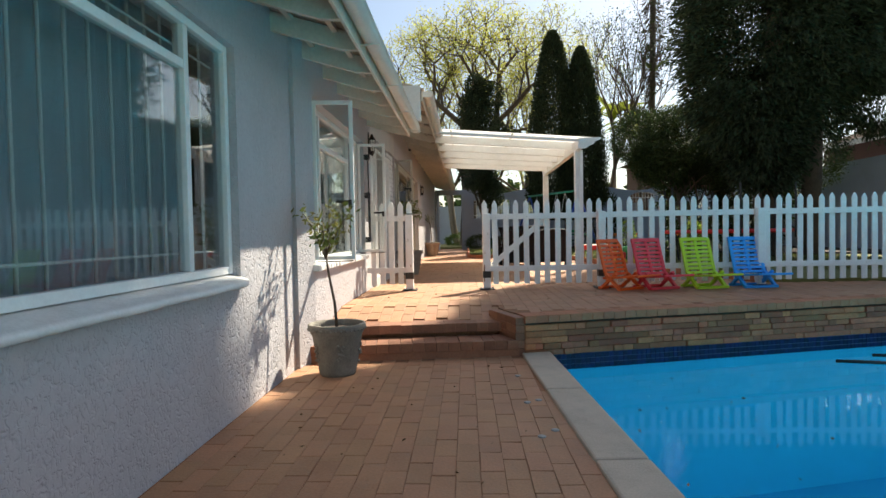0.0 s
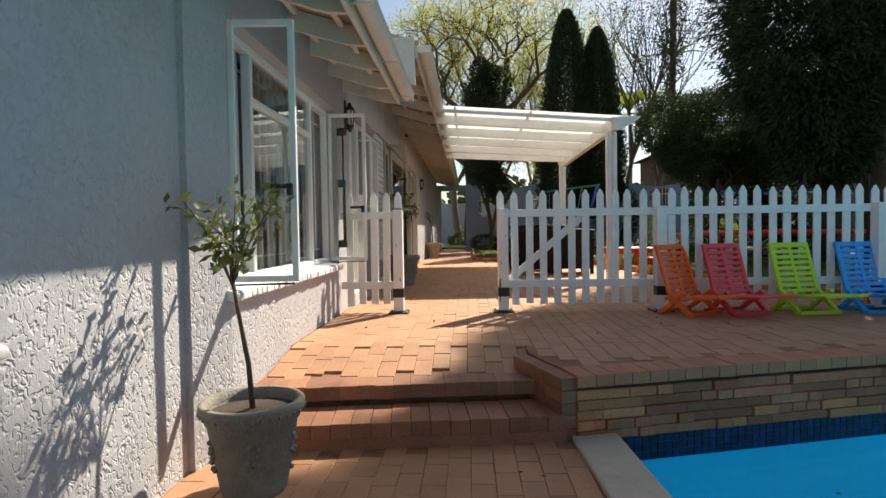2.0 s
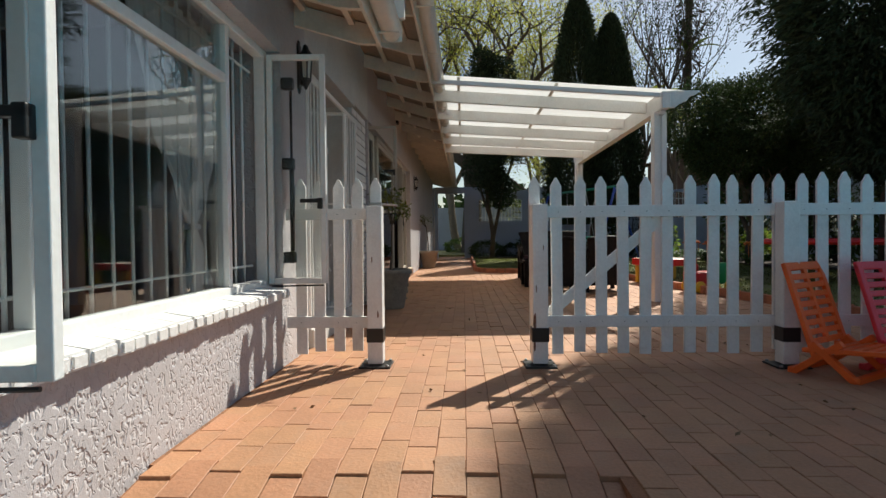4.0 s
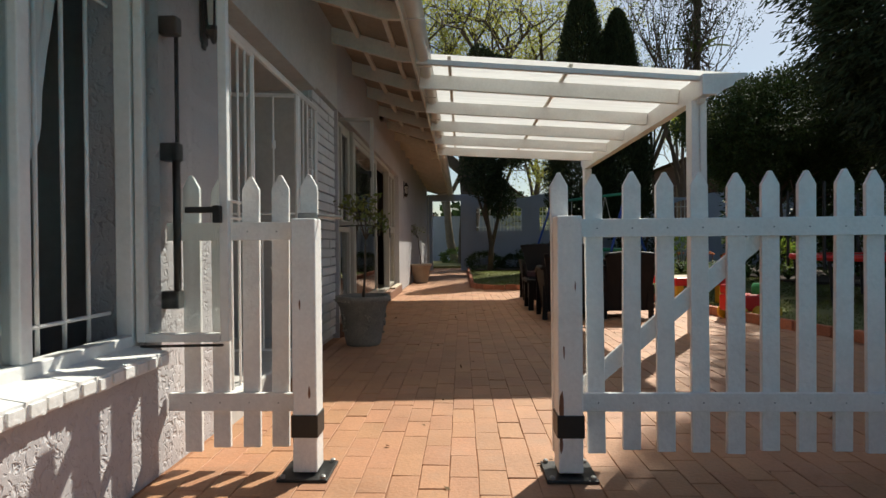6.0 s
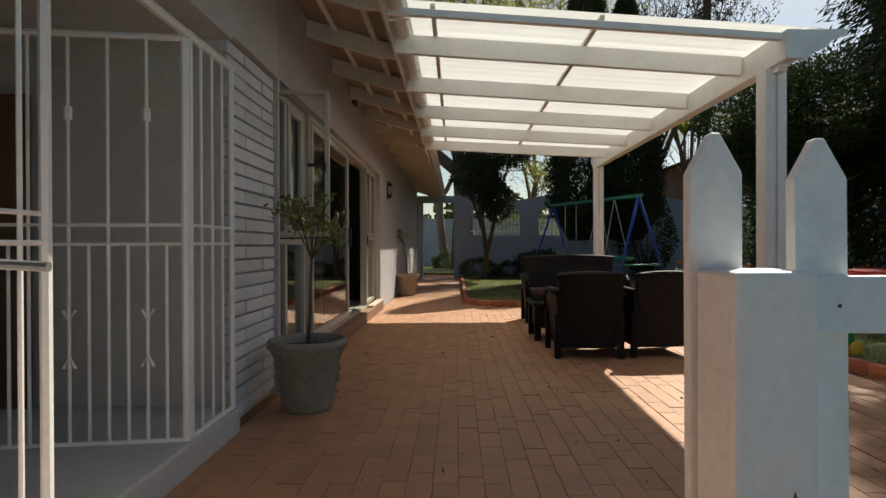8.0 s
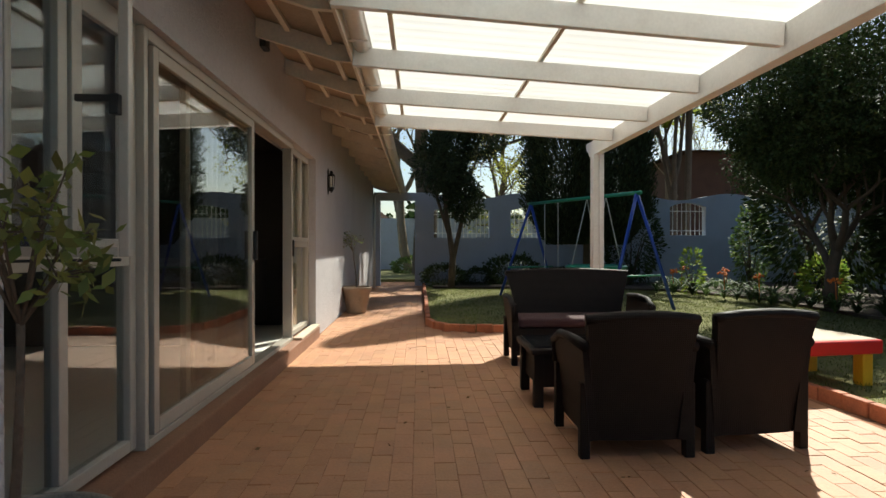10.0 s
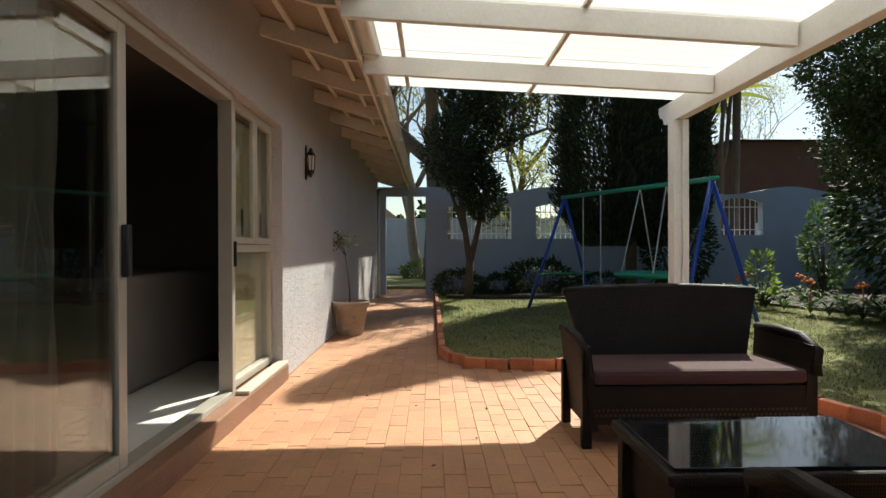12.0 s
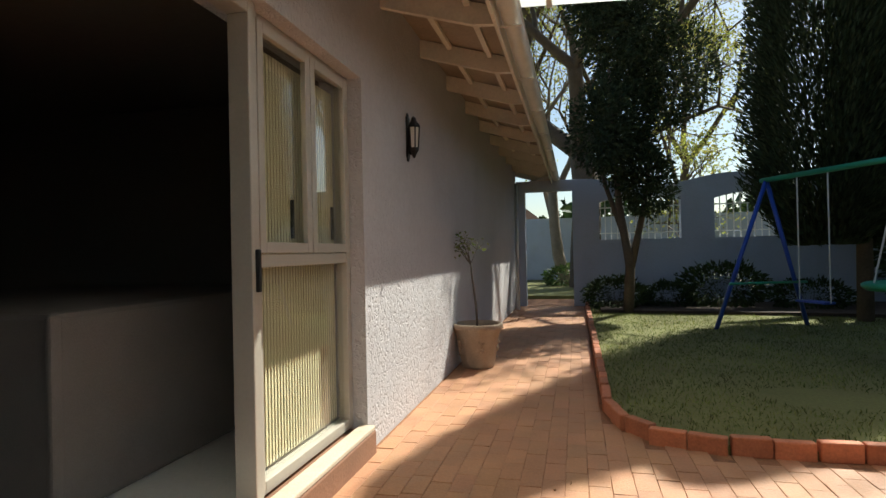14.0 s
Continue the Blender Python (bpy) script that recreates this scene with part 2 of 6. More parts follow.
M_BLIND = mat("pale_blind", (0.78, 0.69, 0.44), 0.8, 0.08, 4, 80, 0.1, coords="World")
M_NET = mat("white_net", (0.80, 0.80, 0.78), 0.9, 0.06, 4, 150, 0.2, coords="World")
# shade of the rooms behind the glass is put into this dark base colour
M_ROOMSHADE = mat("room_shade_colour", (0.15, 0.12, 0.10), 0.9, 0.1, 1, 20, 0.0, coords="World")
M_FLOORTILE = mat("cream_floor_tile", (0.80, 0.79, 0.74), 0.3, 0.07, 3, 40, 0.03, coords="World")
M_SOFACLOTH = mat("grey_brown_cloth", (0.17, 0.15, 0.135), 0.95, 0.12, 4, 150, 0.3, coords="World")
M_WOOD = mat("brown_wood", (0.13, 0.07, 0.035), 0.55, 0.3, 4, 40, 0.2, coords="World")
M_ORANGE = mat("orange_plastic", (0.88, 0.13, 0.012), 0.4, 0.06, 4, 60, 0.03)
M_PINK = mat("red_pink_plastic", (0.82, 0.06, 0.08), 0.4, 0.06, 4, 60, 0.03)
M_GREEN = mat("lime_plastic", (0.50, 0.72, 0.03), 0.4, 0.06, 4, 60, 0.03)
M_BLUE = mat("blue_plastic", (0.02, 0.36, 0.88), 0.4, 0.06, 4, 60, 0.03)
M_RED = mat("red_plastic", (0.62, 0.02, 0.015), 0.4, 0.08, 4, 60, 0.03)
M_YELLOW = mat("yellow_plastic", (0.75, 0.42, 0.02), 0.4, 0.08, 4, 60, 0.03)
M_DGREEN = mat("green_plastic", (0.02, 0.28, 0.07), 0.4, 0.08, 4, 60, 0.03)
M_SWBLUE = mat("blue_swing_paint", (0.015, 0.06, 0.34), 0.4, 0.15, 5, 60, 0.05)
M_SWGREEN = mat("green_swing_paint", (0.02, 0.25, 0.14), 0.4, 0.15, 5, 60, 0.05)
M_ROPE = mat("pale_rope", (0.50, 0.50, 0.46), 0.8, 0.15, 20, 100, 0.2)
M_LAMPGLASS = mat("frosted_lamp_glass", (0.72, 0.70, 0.64), 0.3, 0.06, 9, 60, 0.05)
M_REDROOF = mat("far_tile_roof", (0.045, 0.027, 0.02), 0.95, 0.25, 2, 20, 0.3, spec=0.05, coords="World")
M_FARWALL = mat("far_house_wall", (0.66, 0.62, 0.55), 0.8, 0.1, 1, 20, 0.1, coords="World")
M_BROWNBRICK = mat("far_brown_brick", (0.085, 0.04, 0.03), 0.85, 0.25, 2, 30, 0.2, coords="World")

# translucent white roof sheet
M_SHEET = bpy.data.materials.new("opal_sheet")
M_SHEET.use_nodes = True
_n, _l = M_SHEET.node_tree.nodes, M_SHEET.node_tree.links
_d, _t, _x = _n.new("ShaderNodeBsdfDiffuse"), _n.new("ShaderNodeBsdfTranslucent"), _n.new("ShaderNodeMixShader")
_tex = _n.new("ShaderNodeTexNoise")
_tex.inputs["Scale"].default_value, _tex.inputs["Detail"].default_value = 2.5, 6
_r = _n.new("ShaderNodeValToRGB")
_r.color_ramp.elements[0].color, _r.color_ramp.elements[1].color = (0.92, 0.91, 0.89, 1), (0.97, 0.97, 0.96, 1)
_l.new(_tex.outputs["Fac"], _r.inputs["Fac"])
_l.new(_r.outputs["Color"], _d.inputs["Color"])
_l.new(_r.outputs["Color"], _t.inputs["Color"])
_x.inputs[0].default_value = 0.66
_l.new(_d.outputs[0], _x.inputs[1])
_l.new(_t.outputs[0], _x.inputs[2])
_n.remove(_n["Principled BSDF"])
_l.new(_x.outputs[0], _n["Material Output"].inputs["Surface"])

# pool water: clear, rippled surface
M_WATER = glass_mat("pool_water", (0.72, 0.93, 0.98), 0.0, 0.02, 7.0)
_n, _l = M_WATER.node_tree.nodes, M_WATER.node_tree.links
_tex, _b, _g = _n.new("ShaderNodeTexNoise"), _n.new("ShaderNodeBump"), _n.new("ShaderNodeNewGeometry")
_tex.inputs["Scale"].default_value, _tex.inputs["Detail"].default_value = 2.2, 3
_l.new(_g.outputs["Position"], _tex.inputs["Vector"])
_b.inputs["Strength"].default_value, _b.inputs["Distance"].default_value = 0.35, 0.02
_l.new(_tex.outputs["Fac"], _b.inputs["Height"])
for _k in _n:
    if _k.bl_idname in ("ShaderNodeBsdfGlossy", "ShaderNodeLayerWeight"):
        _l.new(_b.outputs["Normal"], _k.inputs["Normal"])


# ---- building helpers ----
def box(bm, x0, x1, y0, y1, z0, z1, m=None):
    vs = [bm.verts.new(Vector((x, y, z)) if m is None else m @ Vector((x, y, z))) for z in (z0, z1) for y in (y0, y1) for x in (x0, x1)]
    for f in ((0, 2, 3, 1), (4, 5, 7, 6), (0, 1, 5, 4), (2, 6, 7, 3), (0, 4, 6, 2), (1, 3, 7, 5)):
        bm.faces.new([vs[i] for i in f])
    return vs


def boxes(*lots, bevel=0.0, m=None):
    bm = bmesh.new()
    for b in lots:
        box(bm, *b, m=m)
    if bevel:
        bmesh.ops.bevel(bm, geom=bm.edges[:], offset=bevel, segments=2, affect="EDGES", profile=0.5)
    return bm


def tube(bm, pts, radii, sides=8, cap=True):
    """A tapered tube along pts."""
    pts = [Vector(p) for p in pts]
    if not isinstance(radii, (list, tuple)):
        radii = [radii] * len(pts)
    rings = []
    for i, p in enumerate(pts):
        d = (pts[min(i + 1, len(pts) - 1)] - pts[max(i - 1, 0)]).normalized()
        a = d.cross(Vector((0, 0, 1)) if abs(d.z) < 0.9 else Vector((1, 0, 0))).normalized()
        b = d.cross(a)
        rings.append([bm.verts.new(p + (a * math.cos(2 * math.pi * k / sides) + b * math.sin(2 * math.pi * k / sides)) * radii[i]) for k in range(sides)])
    for r0, r1 in zip(rings, rings[1:]):
        for k in range(sides):
            bm.faces.new((r0[k], r0[(k + 1) % sides], r1[(k + 1) % sides], r1[k]))
    if cap:
        bm.faces.new(rings[0][::-1])
        bm.faces.new(rings[-1])
    return bm


def tubes(*runs, sides=8):
    bm = bmesh.new()
    for pts, r in runs:
        tube(bm, pts, r, sides)
    return bm


def lathe(profile, sides=32, wobble=0.0):
    """Turned shape about z from (radius, height) pairs."""
    bm = bmesh.new()
    rings = []
    for r, z in profile:
        rings.append([bm.verts.new((r * math.cos(2 * math.pi * k / sides), r * math.sin(2 * math.pi * k / sides), z)) for k in range(sides)])
    for r0, r1 in zip(rings, rings[1:]):
        for k in range(sides):
            bm.faces.new((r0[k], r0[(k + 1) % sides], r1[(k + 1) % sides], r1[k]))
    if profile[0][0] > 1e-4:
        bm.faces.new(rings[0][::-1])
    if profile[-1][0] > 1e-4:
        bm.faces.new(rings[-1])
    return bm


def prism(bm, outline, z0, z1):
    """An outline in x, y raised from z0 to z1."""
    lo, hi = [bm.verts.new((x, y, z0)) for x, y in outline], [bm.verts.new((x, y, z1)) for x, y in outline]
    bm.faces.new(lo[::-1])
    bm.faces.new(hi)
    for i in range(len(outline)):
        j = (i + 1) % len(outline)
        bm.faces.new((lo[i], lo[j], hi[j], hi[i]))
    return bm


def meshed(name, bm, material, smooth=False):
    bmesh.ops.recalc_face_normals(bm, faces=bm.faces[:])
    me = bpy.data.meshes.new(name)
    bm.to_mesh(me)
    bm.free()
    me.materials.append(material)
    if smooth:
        for p in me.polygons:
            p.use_smooth = True
    return me


def part(name, bm, material, parent, label="", smooth=False):
    ob = new(name, meshed(name, bm, material, smooth))
    ob.parent = parent
    if label:
        ob["label"] = label
    return ob


def piece(name, me, parent, m):
    ob = new(name, me)
    ob.parent = parent
    ob.matrix_local = m
    return ob


def thing(name, label, category, m=None, group=""):
    ob = tagged(new(name), label, category, group)
    ob.empty_display_size = 0.1
    if m is not None:
        ob.matrix_world = m
    return ob


def structure(name, bm, material, label="", category="", smooth=False):
    return tagged(new(name, meshed(name, bm, material, smooth)), label, category, "", "structure")


def setting(name, label="", category=""):
    ob = tagged(new(name), label, category, "", "structure")
    ob.empty_display_size = 0.1
    return ob


def wall_run(x0, x1, y0, y1, z0, z1, holes=()):
    """A wall along y with thickness x0..x1 and rectangular openings (ya, yb, za, zb)."""
    bm = bmesh.new()
    ys = sorted({y0, y1, *[h[0] for h in holes], *[h[1] for h in holes]})
    for a, b in zip(ys, ys[1:]):
        zs = [z0]
        for h in holes:
            if h[0] <= a + 1e-6 and h[1] >= b - 1e-6:
                zs += [h[2], h[3]]
        zs.append(z1)
        for za, zb in zip(zs[::2], zs[1::2]):
            if zb - za > 1e-4:
                box(bm, x0, x1, a, b, za, zb)
    bmesh.ops.remove_doubles(bm, verts=bm.verts[:], dist=1e-5)
    return bm


# ---- plan ----
D = 0.36      # upper deck
FLOOR = 0.50  # house floor
XL = -1.34    # outer face of the wall by the pool
XW = -1.25    # outer face of the wall along the deck
G0, G1 = -0.64, -0.45   # eaves by the pool, along the deck

# ---- house walls ----
w1 = structure("wall_pool_side", wall_run(XL - 0.24, XL, -6.0, 2.25, -0.3, 3.0, [(-2.2, 1.12, 0.86, 2.36)]), M_WALL, "grey-white roughcast house wall beside the pool", "wall")
w2 = structure("wall_bay", wall_run(XW - 0.30, XW, 2.60, 5.80, -0.3, 3.6, [(2.62, 5.22, 0.84, 2.40)]), M_WALL, "grey-white roughcast wall around the wide window", "wall")
structure("wall_splay", prism(bmesh.new(), [(XW - 0.30, 2.25), (XL + 0.035, 2.25), (XW, 2.60), (XW - 0.30, 2.60)], -0.3, 3.0), M_WALL, "grey-white roughcast wall splaying out to the wide window", "wall")
w3 = structure("wall_porch_back", boxes((-2.9, -2.7, 5.80, 7.75, 0.2, 3.6), (-2.7, XW - 0.30, 5.65, 5.80, 0.2, 3.6), (-2.7, XW, 5.80, 7.75, 2.62, 3.6), (-2.7, -1.60, 7.75, 7.90, 0.2, 3.6)), M_SMOOTH, "plain pale plaster walls of the shaded porch", "wall")
w4 = structure("wall_deck_side", wall_run(XW - 0.28, XW, 8.58, 23.3, 0.2, 3.6, [(8.62, 9.66, 0.32, 2.65), (9.66, 13.02, 0.32, 2.65), (13.02, 14.10, 0.32, 2.65)]), M_WALL, "pale plaster house wall along the paved deck", "wall")
structure("plinth", boxes((-1.41, -1.20, 8.60, 14.12, 0.2, FLOOR), bevel=0.012), M_PLINTH, "red painted step under the sliding doors", "step")
structure("porch_floor", boxes((-2.7, -1.21, 5.81, 7.74, 0.2, FLOOR), bevel=0.012), M_SMOOTH, "pale concrete floor of the porch", "floor")
structure("wall_rear", boxes((-8.2, -8.0, -6, 23.3, -0.3, 3.6), (-8.0, XL - 0.24, -6.2, -6.0, -0.3, 3.0), (-8.0, XW, 23.3, 23.36, 0, 3.6)), M_SMOOTH, "plain rear walls of the house", "wall")
structure("room_partition", boxes((-8.0, -2.9, 5.7, 5.9, 0.2, 3.4), (-8.0, -2.9, 7.75, 7.95, 0.2, 3.4), (-8.0, -1.53, 15.2, 15.35, 0.2, 3.4), (-5.6, -5.45, 7.95, 15.2, 0.2, 3.4)), M_ROOMSHADE, "inner walls of the living room, coloured dark for the room's shade", "wall")
structure("room_floor", boxes((-5.45, -1.415, 8.81, 14.27, 0.30, FLOOR - 0.004)), M_FLOORTILE, "cream tiled living room floor", "floor")
structure("room_floor_bedroom", boxes((-8.0, -1.6, -6.0, 5.7, 0.0, 0.15)), M_ROOMSHADE, "bedroom floor, coloured dark for the room's shade", "floor")
structure("ceiling", boxes((-8.0, -1.53, -6.0, 23.3, 2.90, 2.98)), M_ROOMSHADE, "flat ceiling of the house, coloured dark for the rooms' shade", "ceiling")

# painted long bricks beside the porch
brick_wall = structure("wall_brick_pier", boxes((-1.60, -1.315, 7.75, 8.58, 0.2, 3.6)), M_SMOOTH, "white painted long-brick pier with raked joints", "wall")
rnd = random.Random(4)
for c in range(26):
    z = 0.40 + c * 0.086
    cuts = [7.75, 8.02, 8.58] if c % 2 else [7.75, 8.34, 8.58]
    for a, b in zip(cuts, cuts[1:]):
        part("brick", boxes((-1.33, -1.28 + rnd.uniform(-0.006, 0.006), a + 0.006, b - 0.006, z + 0.006, z + 0.080), bevel=0.006), M_WBRICK, brick_wall)
structure("wall_brick_head", boxes((-1.33, XW, 7.75, 8.58, 2.65, 3.6)), M_SMOOTH, "pale plaster above the brick pier", "wall")


def window_frame(name, y0, y1, z0, z1, x, mull=(), trans=(), w=0.05, depth=0.07, label="", material=M_WHITE, glass=M_GLASS, skip=()):
    """A glazed frame in a wall along y: frame, mullions (y), transoms (ya, yb, z), a pane in each field."""
    win = setting(name, label, "window")
    part("window_frame", boxes((x - depth, x, y0, y0 + w, z0, z1), (x - depth, x, y1 - w, y1, z0, z1), (x - depth, x, y0 + w, y1 - w, z0, z0 + w), (x - depth, x, y0 + w, y1 - w, z1 - w, z1), bevel=0.006), material, win)
    for m_ in mull:
        part("mullion", boxes((x - depth + 0.004, x - 0.004, m_ - w / 2, m_ + w / 2, z0 + w, z1 - w), bevel=0.005), material, win)
    for ya, yb, z in trans:
        part("transom", boxes((x - depth + 0.006, x - 0.006, ya, yb, z - w / 2, z + w / 2), bevel=0.005), material, win)
    ys = [y0 + w, *mull, y1 - w]
    for i, (a, b) in enumerate(zip(ys, ys[1:])):
        if i in skip:
            continue
        p = part("pane", boxes((x - depth / 2 - 0.003, x - depth / 2 + 0.003, a, b, z0 + w, z1 - w)), glass, win)
        p.visible_shadow = False
    return win


def burglar_bars(y0, y1, z0, z1, x, step, label):
    g = thing("burglar_bars", label, "window bars")
    k = max(2, round((y1 - y0) / step))
    for i in range(1, k):
        y = y0 + (y1 - y0) * i / k
        part("bar", tubes((((x, y, z0), (x, y, z1)), 0.008), sides=6), M_WHITE, g, smooth=True)
    for z in (z0 + 0.12, z1 - 0.12):
        part("rail", tubes((((x, y0, z), (x, y1, z)), 0.008), sides=6), M_WHITE, g)
    return g


def curtain(name, y0, y1, z0, z1, x, material, label, waves=14, depth=0.035, flare=0.0):
    bm = bmesh.new()
    n, rows = waves * 8, 10
    grid = []
    for j in range(rows + 1):
        z = z0 + (z1 - z0) * j / rows
        grid.append([bm.verts.new((x + depth * math.sin(2 * math.pi * waves * i / n + 0.4 * math.sin(j)) * (0.6 + 0.4 * j / rows), y0 + (y1 - y0) * i / n + flare * (1 - j / rows) * (i / n), z)) for i in range(n + 1)])
    for j in range(rows):
        for i in range(n):
            bm.faces.new((grid[j][i], grid[j][i + 1], grid[j + 1][i + 1], grid[j + 1][i]))
    ob = tagged(new(name, meshed(name, bm, material, True)), label, "curtain")
    so = ob.modifiers.new("thickness", "SOLIDIFY")
    so.thickness = 0.004
    return ob


def sill(name, x0, x1, y0, y1, z0, z1, label):
    """A row of sloping sill bricks, painted."""
    s = setting(name, label, "window sill")
    r = random.Random(8)
    k = round((y1 - y0) / 0.074)
    for i in range(k):
        a, b = y0 + (y1 - y0) * i / k, y0 + (y1 - y0) * (i + 1) / k
        bm = bmesh.new()
        dz, dx = r.uniform(-0.0015, 0.0015), r.uniform(-0.010, 0.004)
        vs = box(bm, x0, x1 + dx, a, b - 0.0002, z0 + dz, z1 + dz)
        for v in vs:
            if v.co.x > (x0 + x1) / 2:
                v.co.z -= 0.035 if v.co.z > (z0 + z1) / 2 else 0.015
        bmesh.ops.bevel(bm, geom=[e for e in bm.edges if e.verts[0].co.x > x0 + 0.1 and e.verts[1].co.x > x0 + 0.1], offset=0.009, segments=2, affect="EDGES")
        part("sill_brick", bm, M_SILL, s)
    return s


window_frame("window_1", -2.2, 1.12, 0.90, 2.36, XL - 0.05, mull=(-0.9, 0.585), trans=((-2.15, 0.56, 2.09),), label="wide white-framed steel window with drawn curtains")
sm = bmesh.new()
sr = random.Random(5)
prof = [(-0.12, 0.905), (0.0, 0.880), (0.075, 0.862), (0.092, 0.856), (0.098, 0.846), (0.094, 0.830), (0.080, 0.822), (0.0, 0.815), (-0.12, 0.815)]
prev = None
for i in range(36):
    y = -2.3 + 3.43 * i / 35
    wob = 0.006 * noise.noise(Vector((y * 3.1, 0, 0))) + 0.004 * noise.noise(Vector((y * 11, 3, 0)))
    end = 0.5 if i in (0, 35) else 0.92 if i in (1, 34) else 1.0
    row = [sm.verts.new((XL + (px * end if px > 0 else px) + (wob if px > 0 else 0), y, 0.83 + (pz - 0.83) * (0.8 + 0.2 * end) + wob)) for px, pz in prof]
    if prev:
        for k in range(len(prof) - 1):
            sm.faces.new((prev[k], prev[k + 1], row[k + 1], row[k]))
    else:
        sm.faces.new(row)
    prev = row
sm.faces.new(prev[::-1])
structure("window_sill_1", sm, M_SILL, "white painted plaster sill with a rounded uneven edge", "window sill", True)
burglar_bars(-2.15, 1.08, 0.93, 2.34, XL - 0.15, 0.145, "white vertical burglar bars behind the glass")
curtain("curtain", -2.2, 1.03, 0.62, 2.42, XL - 0.30, M_CURTAIN, "pale grey-green pleated curtain behind a window", 17, 0.045)

window_frame("window_2", 2.62, 5.22, 0.88, 2.40, XW - 0.09, mull=(3.22, 4.62), trans=((3.22, 4.62, 2.06), ), label="wide white steel window with open side sashes", skip=(0, 2))
sill("window_sill_2", XW - 0.16, XW + 0.055, 2.56, 5.18, 0.826, 0.899, "white painted brick sill of the wide window")
burglar_bars(2.68, 5.18, 0.90, 2.38, XW - 0.19, 0.131, "white vertical burglar bars behind the wide window")
curtain("curtain", 2.75, 3.2, 0.62, 2.42, XW - 0.34, M_CURTAIN, "sheer white curtain tied aside behind the window", 5, 0.03)
# net curtain gathered at its middle by a tie
def tied_curtain(x, outline, label):
    """outline: (z, y from, y to) from the bottom up."""
    t = thing("curtain", label, "curtain")
    bm = bmesh.new()
    rows, n = 30, 40
    grid = []
    for j in range(rows + 1):
        u = j / rows * (len(outline) - 1)
        k = min(int(u), len(outline) - 2)
        f = u - k
        f = f * f * (3 - 2 * f)
        z = outline[k][0] + (outline[k + 1][0] - outline[k][0]) * (u - k)
        a, b = (outline[k][q] + (outline[k + 1][q] - outline[k][q]) * f for q in (1, 2))
        grid.append([bm.verts.new((x + 0.022 * math.sin(i * 1.1 + 0.3 * math.sin(j * 0.4)), a + (b - a) * i / n, z)) for i in range(n + 1)])
    for j in range(rows):
        for i in range(n):
            bm.faces.new((grid[j][i], grid[j][i + 1], grid[j + 1][i + 1], grid[j + 1][i]))
    part("cloth", bm, M_NET, t, smooth=True)
    z, a, b = min(outline, key=lambda q: q[2] - q[1])
    part("tie", boxes((x - 0.035, x + 0.035, a - 0.01, b + 0.01, z - 0.015, z + 0.02), bevel=0.008), M_CURTAIN, t, "pale curtain tie")


tied_curtain(XW - 0.34, [(0.62, 4.46, 5.02), (0.90, 4.53, 4.94), (1.10, 4.62, 4.82), (1.26, 4.645, 4.715), (1.45, 4.50, 4.88), (1.75, 4.30, 5.02), (2.42, 4.10, 5.12)], "sheer white net curtain tied at its middle behind the window")


def sash(y, x0, x1, z0, z1, skew, label, material=M_WHITE, group="open window sashes", bars=()):
    """An open side-hung sash, hinged at x0 and swung out from the wall."""
    t = thing("window_sash", label, "window sash", pose(x0, y, 0, 0, 0, skew), group)
    L, w = x1 - x0, 0.035
    part("sash_frame", boxes((0, w, -0.018, 0.018, z0, z1), (L - w, L, -0.018, 0.018, z0, z1), (w, L - w, -0.018, 0.018, z0, z0 + w), (w, L - w, -0.018, 0.018, z1 - w, z1), bevel=0.004), material, t)
    p = part("pane", boxes((w, L - w, -0.003, 0.003, z0 + w, z1 - w)), M_GLASS_CLEAR, t)
    p.visible_shadow = False
    part("stay_arm", tubes((((0.02, -0.02, z0 - 0.015), (L * 0.95, -0.03, z0 - 0.01)), 0.006), sides=6), M_BLACK, t, "black window stay")
    part("handle", boxes((L - 0.16, L - 0.02, -0.05, -0.03, z0 + 0.52, z0 + 0.545), (L - 0.05, L - 0.02, -0.05, -0.018, z0 + 0.48, z0 + 0.55), bevel=0.004), M_BLACK, t, "black lever handle")
    return t


sash(5.19, -1.33, -0.955, 0.90, 2.37, 2, "white steel window sash swung open above the sill")
sash(2.66, -1.26, -0.89, 0.91, 2.37, 4, "white steel window sash swung open above the sill")

# ---- living room glazing ----
window_frame("window_3", 8.63, 9.655, FLOOR + 0.02, 2.65, XW - 0.09, mull=(9.08,), trans=((8.69, 9.60, 1.47),), w=0.06, label="bronze-grey framed window beside the sliding doors", material=M_FRAME)
sash(8.72, -1.34, -0.91, 1.50, 2.60, 3, "grey-framed window sash swung open from the wall", M_FRAME)
cs = thing("casement", "closed grey-framed casement beside the sliding doors", "window sash")
x = XW - 0.082
part("sash_frame", boxes((x - 0.03, x, 9.12, 9.19, 1.505, 2.59), (x - 0.03, x, 9.50, 9.58, 1.505, 2.59), (x - 0.03, x, 9.19, 9.50, 1.505, 1.57), (x - 0.03, x, 9.19, 9.50, 2.53, 2.59), bevel=0.004), M_FRAME, cs)
slide = setting("door_1", "aluminium sliding glass door, one leaf slid open", "sliding door")
part("door_frame", boxes((-1.40, -1.30, 9.66, 9.70, FLOOR, 2.65), (-1.40, -1.30, 12.95, 13.01, FLOOR, 2.65), (-1.40, -1.30, 9.70, 12.95, 2.59, 2.65), (-1.40, -1.30, 9.70, 12.95, FLOOR, FLOOR + 0.04), bevel=0.005), M_FRAME, slide)
